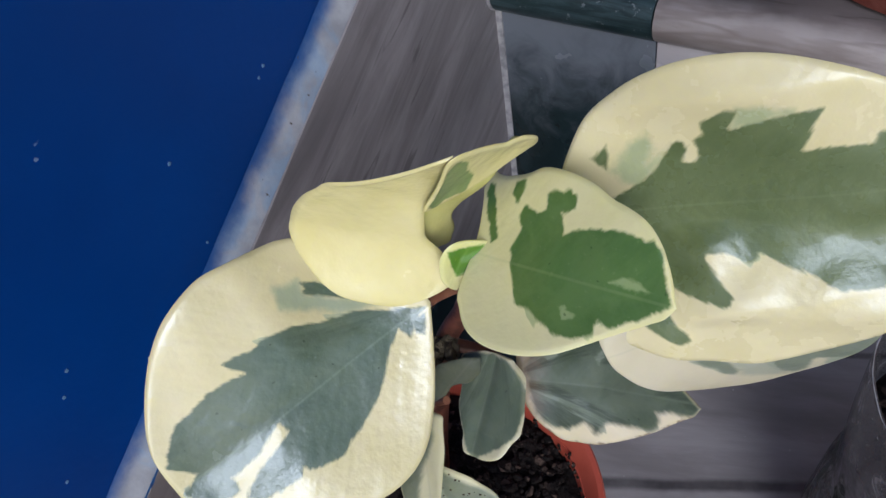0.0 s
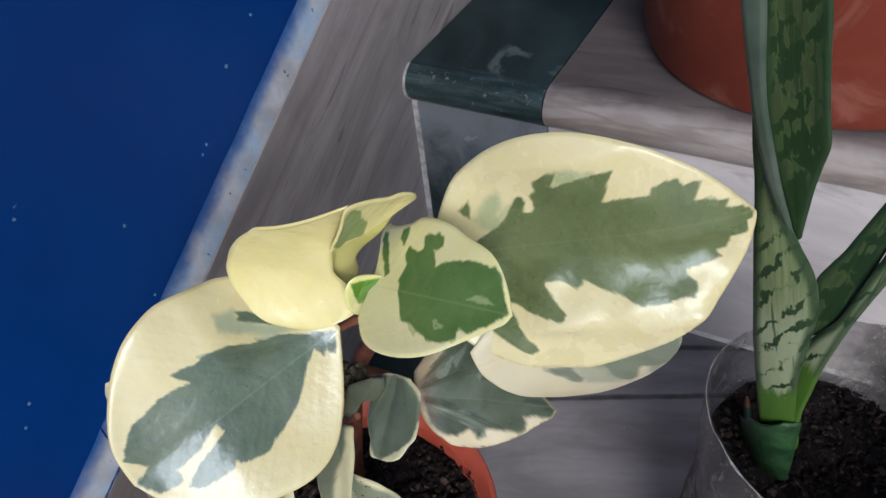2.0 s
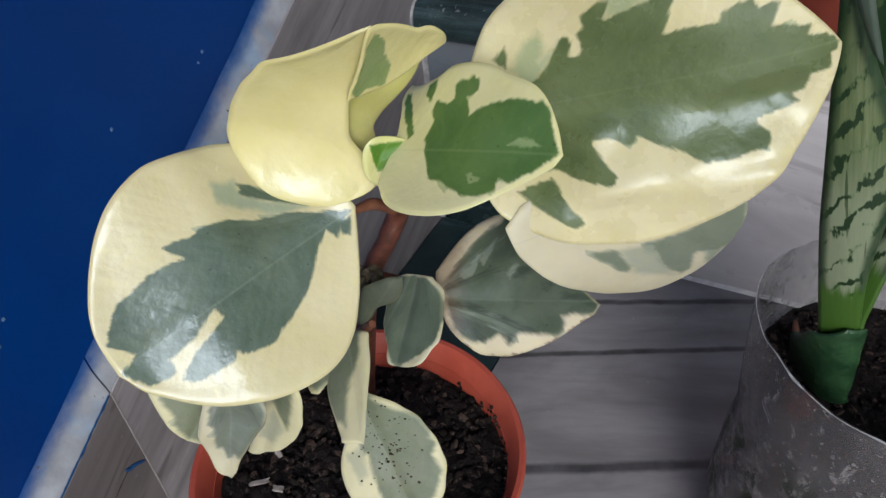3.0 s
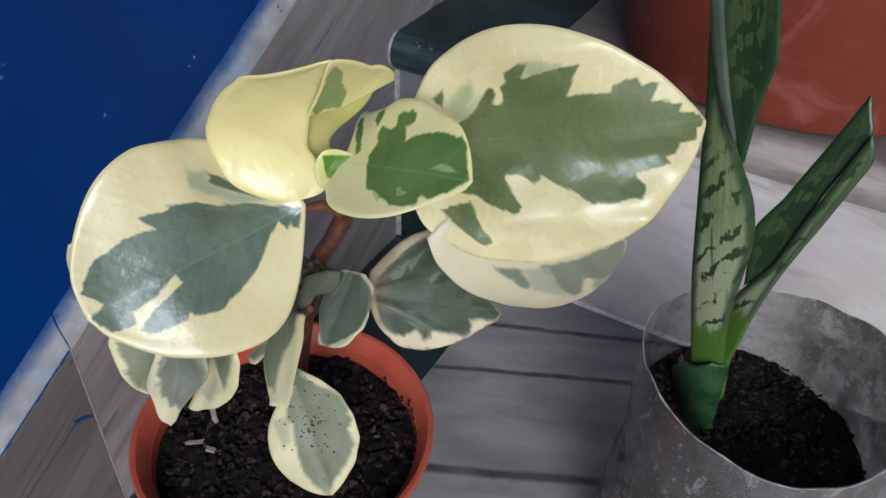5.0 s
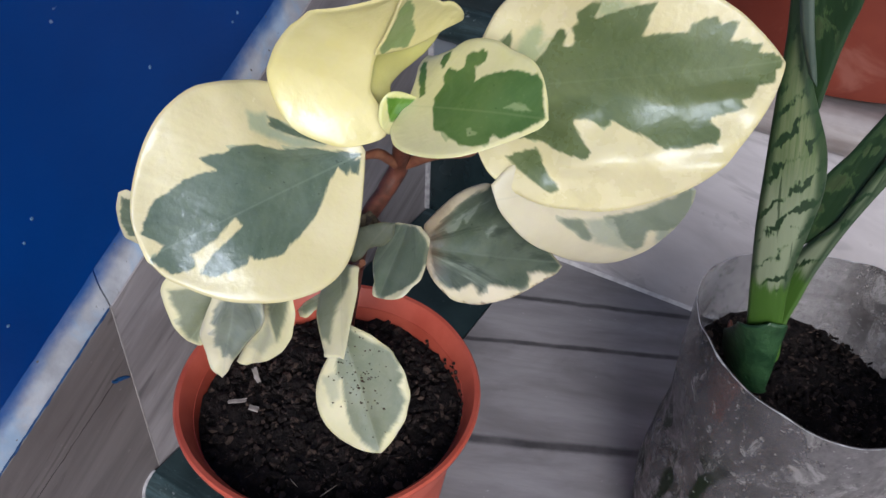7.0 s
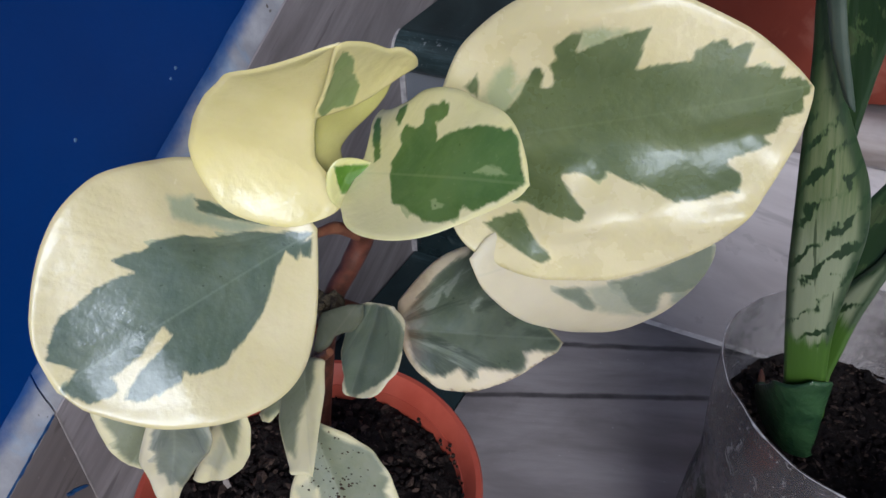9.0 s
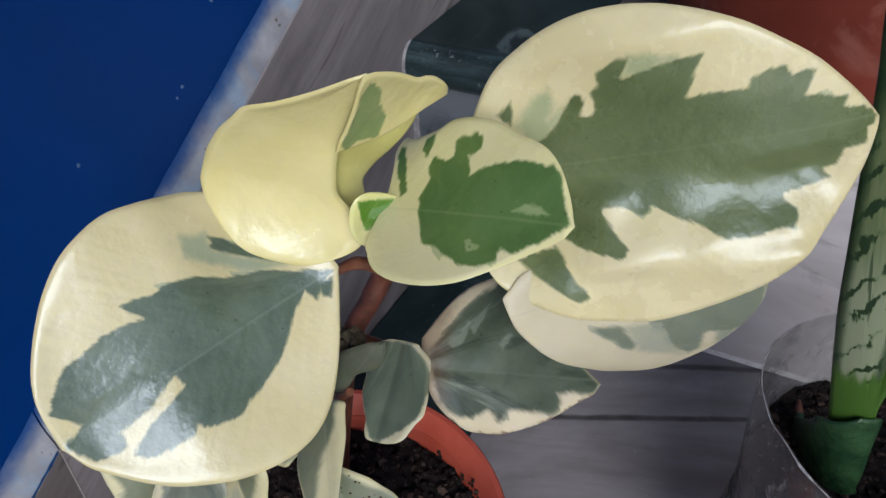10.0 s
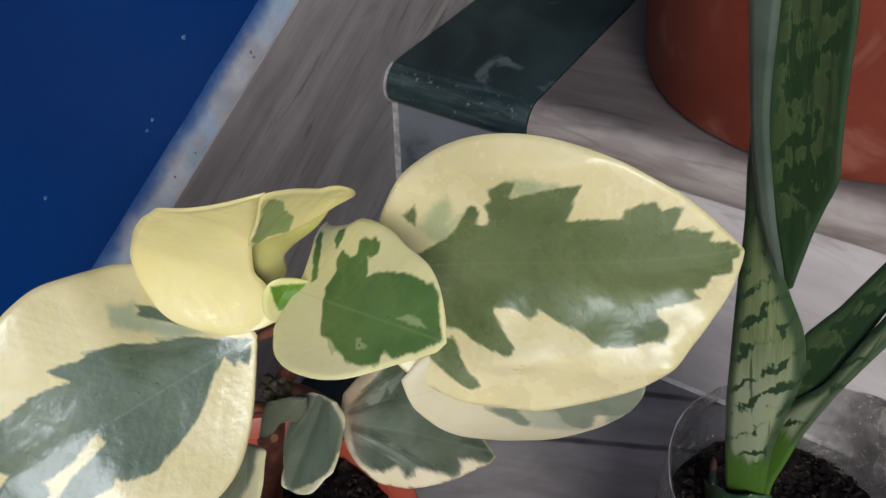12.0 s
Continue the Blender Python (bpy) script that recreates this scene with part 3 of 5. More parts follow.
def step(level, riser_y, name):
    """One step: its tread slabs and the riser that carries them, a green band by the wall and grey beyond."""
    top = level * RISE
    stair = tagged(empty(name, (0, riser_y, top)), "marble stair step, dark green by the wall and grey beyond", "step", kind="structure")
    front, back = riser_y - OVER, riser_y + RUN
    part("tread_slab", prism(slab_outline(front, back, top, SLAB), 0.0015, SPLIT - 0.0004), GREEN_TREAD, stair, "dark green marble tread with pale veins")
    part("tread_slab", prism(slab_outline(front, back, top, SLAB), SPLIT + 0.0004, RIGHT), TREAD if level == 0 else SHADED_TREAD, stair, "grey streaked marble tread with a rounded nosing")
    part("riser_panel", prism([(riser_y, top - SLAB), (riser_y + 0.018, top - SLAB), (riser_y + 0.018, top - RISE), (riser_y, top - RISE)], 0.0015, SPLIT - 0.0004), REFLECTING_GREEN, stair, "dark green marble riser with a pale reflection painted under the nosing")
    part("riser_panel", prism([(riser_y, top - SLAB), (riser_y + 0.018, top - SLAB), (riser_y + 0.018, top - RISE), (riser_y, top - RISE)], SPLIT + 0.0004, RIGHT), RISER, stair, "pale grey polished marble riser")
    part("grout_line", prism([(0.0, riser_y - 0.0016), (0.0032, riser_y - 0.0008), (0.0032, riser_y + 0.002), (0.0, riser_y + 0.002)], top - RISE + 0.0005, top - SLAB, "z"), GROUT, stair, "whitish grout bead")
    part("grout_line", prism([(y, z) for y, z in slab_outline(front - 0.0008, front + 0.010, top - 0.0005, SLAB - 0.0006)], -0.0002, 0.0016), GROUT, stair, "greyish grout along the slab end")
    part("grout_line", prism([(riser_y - 0.0024, top - RISE + 0.0001), (riser_y - 0.0016, top - RISE + 0.0010), (riser_y + 0.001, top - RISE + 0.0020), (riser_y + 0.001, top - RISE + 0.0001)], SPLIT + 0.002, RIGHT), CHALK, stair, "whitish grout at the foot of the riser")
    return stair


for level in (-4, -3, -2, -1, 0, 1, 2, 3):
    step(level, -RUN + level * RUN, "step")


def rake(y):
    """Height of the skirting's front top edge."""
    return 0.1135 + 0.572 * (y + 0.2645)


def skirting(lo, hi, material, label):
    thing = tagged(empty("skirting", (0, lo, rake(lo))), label, "skirting", kind="structure")
    bm = bmesh.new()
    seg = 40
    rows = []
    for k in range(seg + 1):
        y = lo + (hi - lo) * k / seg
        z = rake(y) + 0.0007 * noise.noise((y * 60, 3.1, 0))
        rows.append([bm.verts.new(p) for p in ((0.0, y, z - 0.30), (0.0, y, z - 0.0012), (-0.0012, y, z), (-0.0049, y, z), (-0.0049, y, z - 0.30))])
    for a, c in zip(rows, rows[1:]):
        for k in range(5):
            bm.faces.new((a[k], a[(k + 1) % 5], c[(k + 1) % 5], c[k]))
    bm.faces.new(rows[0])
    bm.faces.new(rows[-1][::-1])
    bmesh.ops.recalc_face_normals(bm, faces=bm.faces)
    part("stone_slab", bm, material, thing, smooth=False)
    bm = bmesh.new()
    fade = bm.verts.layers.float.new("fade")
    rows = []
    for k in range(seg * 4 + 1):
        y = lo + (hi - lo) * k / seg / 4
        z, w = rake(y), 0.0007 * noise.noise((y * 90, 8.2, 0)) + 0.0004 * noise.noise((y * 300, 2.2, 0))
        row = []
        for f, px, pz in ((0.0, -0.0004 + w * 0.3, -0.0004), (0.1, -0.0010, 0.0025), (0.4, -0.0030, 0.0070), (0.7, -0.0042, 0.0115), (1.0, -0.0047, 0.0180 + w), (1.0, -0.0049, -0.001)):
            v = bm.verts.new((px, y, z + pz))
            v[fade] = f
            row.append(v)
        rows.append(row)
    for a, c in zip(rows, rows[1:]):
        for k in range(6):
            bm.faces.new((a[k], a[(k + 1) % 6], c[(k + 1) % 6], c[k]))
    bm.faces.new(rows[0])
    bm.faces.new(rows[-1][::-1])
    bmesh.ops.recalc_face_normals(bm, faces=bm.faces)
    part("plaster_edge", bm, EDGE, thing, "whitish plaster edge smeared with blue paint")
    return thing


skirting(-0.2652, 1.2, SKIRT, "grey-brown streaked marble skirting that climbs with the stair")
skirting(-1.4, -0.2660, SKIRT_LOW, "darker grey marble skirting slab with a blue paint mark")


# ---- pots ----
POT = Vector((0.1022, -0.2466, 0.0))
pot = tagged(empty("flower_pot", POT), "small orange-red plastic flower pot standing on the tread", "flower pot")
part("pot_wall", lathe([(0.0, 0.0), (0.040, 0.0), (0.0425, 0.002), (0.0525, 0.083), (0.0540, 0.0838), (0.0572, 0.0985), (0.0545, 0.0980), (0.0535, 0.088), (0.0520, 0.0835), (0.050, 0.070)], POT, 128, 0.006, closed=False), TERRA, pot)
part("rim", lathe([(0.0573, 0.0980), (0.0590, 0.1000), (0.0605, 0.1025), (0.0613, 0.1042), (0.0614, 0.1055), (0.0607, 0.1064), (0.0590, 0.1062), (0.0572, 0.1040), (0.0548, 0.0982), (0.0573, 0.0980)], POT, 128, 0.006, closed=False), TERRA, pot, "rolled orange-red rim")


def bed(name, centre, radius, level, parent, seed, slope=None):
    bm = bmesh.new()
    rings = 26
    grid = [[bm.verts.new((centre[0], centre[1], level + (slope(centre[0], centre[1]) if slope else 0)))]]
    for i in range(1, rings + 1):
        r = radius * i / rings
        ring = []
        for k in range(80):
            a = 2 * math.pi * k / 80
            x, y = centre[0] + r * math.cos(a), centre[1] + r * math.sin(a)
            z = level + 0.0035 * noise.noise((x * 90, y * 90, seed)) + 0.0022 * noise.noise((x * 320, y * 320, seed))
            ring.append(bm.verts.new((x, y, z + (slope(x, y) if slope else 0))))
        grid.append(ring)
    for k in range(80):
        bm.faces.new((grid[0][0], grid[1][k], grid[1][(k + 1) % 80]))
    for a, c in zip(grid[1:], grid[2:]):
        for k in range(80):
            bm.faces.new((a[k], c[k], c[(k + 1) % 80], a[(k + 1) % 80]))
    bmesh.ops.recalc_face_normals(bm, faces=bm.faces)
    return part(name, bm, SOIL, parent)


soil = tagged(empty("potting_soil", (POT.x, POT.y, 0.093)), "dark crumbly potting soil in the orange pot", "soil")
bed("soil_bed", POT, 0.0538, 0.0915, soil, 1.0)
tagged(part("coarse_soil", lumps(POT, 0.051, 0.0925, 110, 0.0014, 0.0030, 5), SOIL, soil), kind="stuff")
tagged(part("loose_soil", lumps(POT, 0.0525, 0.0925, 1500, 0.0006, 0.0021, 3), SOIL, soil), kind="stuff")

rnd = random.Random(17)
bm = bmesh.new()
for _ in range(150):
    a, z = rnd.gauss(0.15, 0.60), rnd.uniform(0.0905, 0.0998) - 0.002 * rnd.random()
    r = 0.0532 + (z - 0.088) * 0.10
    made = bmesh.ops.create_icosphere(bm, subdivisions=1, radius=rnd.uniform(0.0003, 0.0011))["verts"]
    for v in made:
        v.co = Vector((POT.x + r * math.cos(a), POT.y + r * math.sin(a), z)) + v.co * (1 + 0.4 * noise.noise(v.co * 2000))
tagged(part("stuck_soil", bm, SOIL, soil), kind="stuff")

CUP = Vector((0.2698, -0.1497, 0.0))
cup = tagged(empty("cut_bottle", CUP), "cut-off clear plastic bottle, dirty and scuffed, used as a planter", "plastic bottle")


def bottle_rim(a):
    return 0.1440 + 0.0035 * math.sin(a * 2 + 0.7) + 0.0015 * noise.noise((math.cos(a) * 4, math.sin(a) * 4, 5))


def bottle():
    bm = bmesh.new()
    seg, rows = 120, 40
    shape = [(0.0, 0.046), (0.06, 0.0525), (0.25, 0.0550), (0.45, 0.0532), (0.60, 0.0504), (0.75, 0.0508), (1.0, 0.0517)]
    rings = []
    for j in range(rows + 1):
        f = j / rows
        r = np.interp(f, [s[0] for s in shape], [s[1] for s in shape])
        ring = []
        for k in range(seg):
            a = 2 * math.pi * k / seg
            rr = r * (1 + 0.018 * noise.noise((math.cos(a) * 1.4, math.sin(a) * 1.4, f * 3)) + 0.006 * noise.noise((math.cos(a) * 5, math.sin(a) * 5, f * 9)))
            ring.append(bm.verts.new((CUP.x + rr * math.cos(a), CUP.y + rr * math.sin(a), 0.001 + (bottle_rim(a) - 0.001) * f)))
        rings.append(ring)
    for a, c in zip(rings, rings[1:]):
        for k in range(seg):
            bm.faces.new((a[k], a[(k + 1) % seg], c[(k + 1) % seg], c[k]))
    bm.faces.new(rings[0][::-1])
    bmesh.ops.recalc_face_normals(bm, faces=bm.faces)
    bmesh.ops.solidify(bm, geom=list(bm.faces), thickness=0.0006)
    return bm


part("bottle_wall", bottle(), PLASTIC, cup)
cut = []
for k in range(97):
    a = 2 * math.pi * k / 96
    rr = 0.0517 * (1 + 0.018 * noise.noise((math.cos(a) * 1.4, math.sin(a) * 1.4, 3)) + 0.006 * noise.noise((math.cos(a) * 5, math.sin(a) * 5, 9)))
    cut.append((CUP.x + rr * math.cos(a), CUP.y + rr * math.sin(a), bottle_rim(a)))
part("cut_edge", tube(cut, [0.00012 + 0.0006 * max(0.0, noise.noise((k * 0.35, 0, 0))) for k in range(97)], 6), plain("frayed_plastic_edge", (0.24, 0.24, 0.25), (0.55, 0.55, 0.56), 300, 0.3), cup, "whitish frayed cut edge")
cup_soil = tagged(empty("potting_soil", (CUP.x, CUP.y, 0.10)), "dark brown soil in the cut bottle", "soil")
def heap(x, y):
    """The bottle's soil lies higher towards the wall side."""
    return -0.16 * (x - CUP.x)


bed("soil_bed", CUP, 0.0482, 0.1030, cup_soil, 4.0, heap)
core = lathe([(0.0, 0.004), (0.044, 0.004), (0.0500, 0.012), (0.0520, 0.035), (0.0500, 0.065), (0.0478, 0.085), (0.0478, 0.1015), (0.0, 0.100)], CUP, 80, 0.01, closed=False)
for v in core.verts:
    if v.co.z > 0.08:
        v.co.z += heap(v.co.x, v.co.y)
part("soil_body", core, SOIL, cup_soil)
tagged(part("loose_soil", lumps(CUP, 0.0472, 0.1040, 1300, 0.0006, 0.0020, 8, slope=heap), SOIL, cup_soil), kind="stuff")

BIG = Vector((0.2185, 0.1020, RISE))
big = tagged(empty("large_pot", BIG), "large dull red clay pot standing on the upper step", "flower pot")


def clay():
    m, nt, b = nodes_of("stained_red_clay", 0.55, 0.4)
    v = coords(nt)
    col = mixed(nt, ramp(nt, grain(nt, v, 16, 4), 0.3, 0.7), (0.125, 0.021, 0.011), (0.185, 0.037, 0.020))
    col = mixed(nt, value(nt, "MULTIPLY", ramp(nt, grain(nt, v, 28, 5, 0.6, 0.8), 0.52, 0.70), 0.5), col, (0.28, 0.115, 0.085))
    nt.links.new(col, b.inputs["Base Color"])
    relief(nt, b, grain(nt, v, 70, 5), 0.3, 0.001)
    return m


part("pot_wall", lathe([(0.0, 0.0), (0.092, 0.0), (0.0990, 0.003), (0.1015, 0.010), (0.118, 0.150), (0.130, 0.235), (0.142, 0.237), (0.144, 0.275), (0.136, 0.277), (0.125, 0.235), (0.120, 0.200)], BIG, 128, 0.006, closed=False), clay(), big)
part("soil_bed", lathe([(0.0, 0.22), (0.123, 0.218)], BIG, 64, closed=False), SOIL, big)


# ---- woody chips and dirt ----
STRAW = plain("pale_straw", (0.19, 0.165, 0.14), (0.34, 0.30, 0.27), 300, 0.7)
for (x, y, z), (rx, ry, rz), size in (((0.0690, -0.2540, 0.0985), (10, 20, -35), (0.0036, 0.0012, 0.0003)), ((0.0705, -0.2680, 0.0970), (5, -8, 32), (0.0042, 0.0010, 0.0003)), ((0.0785, -0.2670, 0.0965), (0, 10, 20), (0.0022, 0.0012, 0.0005))):
    bm = bmesh.new()
    bmesh.ops.create_cube(bm, size=1.7)
    bmesh.ops.subdivide_edges(bm, edges=list(bm.edges), cuts=2, use_grid_fill=True)
    m = pose(x, y, z, rx, ry, rz)
    for v in bm.verts:
        q = Vector((v.co.x * size[0], v.co.y * size[1], v.co.z * size[2])) * (1 + 0.5 * noise.noise(v.co * 1.7 + Vector((x, y, z)) * 99))
        v.co = m @ q
    chip = empty("straw_chip", (x, y, z))
    tagged(chip, "pale bit of straw lying on the soil", "straw", "straw bits on the soil")
    part("chip", bm, STRAW, chip)

FIBRE = plain("pale_root_fibre", (0.17, 0.145, 0.11), (0.30, 0.26, 0.21), 300, 0.6)
for x, y, turn, size in ((0.128, -0.283, 70, 0.0075), (0.115, -0.287, -20, 0.0050), (0.262, -0.186, 35, 0.0090)):
    level = 0.0985 if x < 0.2 else 0.1075
    c, d = math.cos(radians(turn)) * size / 2, math.sin(radians(turn)) * size / 2
    thread = tagged(empty("root_fibre", (x, y, level)), "thin pale root fibre lying on the soil", "root fibre", "fibres on the soil")
    part("fibre", tube([(x - c, y - d, level - 0.0012), (x + d * 0.25, y - c * 0.25, level + 0.0006), (x + c, y + d, level - 0.0008)], (0.00013, 0.00016, 0.0001), 6), FIBRE, thread)

PAINT = plain("spilled_blue_paint", (0.004, 0.038, 0.125), (0.012, 0.075, 0.21), 300, 0.5)
mark = tagged(empty("paint_mark", (0.0, -0.2712, 0.0714)), "dried blue paint drip on the marble skirting", "paint mark")
for dy, dz, ry, rz, seed in ((0.0, 0.0, 0.0040, 0.0011, 1), (-0.0034, 0.0012, 0.0016, 0.0012, 2)):
    bm = bmesh.new()
    n = 40
    rim_pts = []
    for k in range(n):
        a = 2 * math.pi * k / n
        w = 1 + 0.45 * noise.noise((math.cos(a) * 2 + seed * 7, math.sin(a) * 2, seed))
        rim_pts.append((mark.location.y + dy + ry * w * math.cos(a), mark.location.z + dz + rz * w * math.sin(a) - 0.60 * ry * math.cos(a) * w))
    part("drip", prism(rim_pts, 0.0, 0.0004), PAINT, mark)
line = []
for k in range(61):
    y = -0.345 + 0.078 * k / 60
    line.append((y, rake(y) + 0.0006 + 0.0005 * noise.noise((y * 400, 1, 0))))
for k in range(60, -1, -1):
    y = -0.345 + 0.078 * k / 60
    w = max(0.0002, 0.0011 + 0.0013 * noise.noise((y * 260, 5, 0)))
    line.append((y, rake(y) + 0.0006 - w))
run = tagged(empty("paint_line", (0.0, -0.3, rake(-0.3))), "smear of blue paint along the skirting edge", "paint mark")
part("smear", prism(line, 0.0, 0.0003), PAINT, run)

joint = tagged(empty("skirting_joint", (0.0, -0.2656, 0.06)), "thin pale joint between two skirting slabs", "joint", kind="structure")
part("joint_line", prism([(-0.2660, -0.20), (-0.2653, -0.20), (-0.2653, rake(-0.2653) - 0.0008), (-0.2660, rake(-0.2660) - 0.0008)], -0.004, 0.00025), plain("pale_joint_filler", (0.22, 0.205, 0.20), (0.33, 0.31, 0.305), 120, 0.8), joint)

crack = []
for k in range(49):
    f = k / 48
    crack.append((-0.2755 - 0.085 * f, 0.0726 - 0.0456 * f + 0.0007 * noise.noise((f * 14, 3.3, 0)) + 0.0003 * noise.noise((f * 50, 1.3, 0))))
for k in range(48, -1, -1):
    f = k / 48
    w = 0.0003 + 0.0006 * max(0.0, 0.4 + noise.noise((f * 12, 7.7, 0)))
    crack.append((crack[k][0], crack[k][1] - w))
seam = tagged(empty("stone_vein", (0.0, -0.30, 0.06)), "dark broken vein along the lower skirting slab", "vein", kind="structure")
part("vein_line", prism(crack, 0.0, 0.00012), plain("dark_vein", (0.025, 0.021, 0.02), (0.06, 0.05, 0.048), 300, 0.5), seam)
WHITEWASH = plain("white_paint_specks", (0.05, 0.13, 0.26), (0.14, 0.24, 0.38), 400, 0.6)
rnd = random.Random(5)
for y, z, r in ((-0.1366, 0.2320, 0.0009), (-0.1614, 0.2070, 0.0007), (-0.1653, 0.2041, 0.0006), (-0.2149, 0.2030, 0.0007), (-0.2157, 0.1640, 0.0006), (-0.2831, 0.1693, 0.0007), (-0.2891, 0.1616, 0.0006), (-0.3063, 0.1322, 0.0006), (-0.1135, 0.2451, 0.0008)):
    dab = [(y + r * (0.7 + 0.6 * rnd.random()) * math.cos(a), z + r * (0.7 + 0.6 * rnd.random()) * math.sin(a)) for a in [2 * math.pi * k / 12 for k in range(12)]]
    fleck = tagged(empty("paint_speck", (-0.005, y, z)), "tiny whitish speck on the blue wall", "paint speck", "specks on the blue wall")
    part("speck", prism(dab, -0.0051, -0.0047), WHITEWASH, fleck)


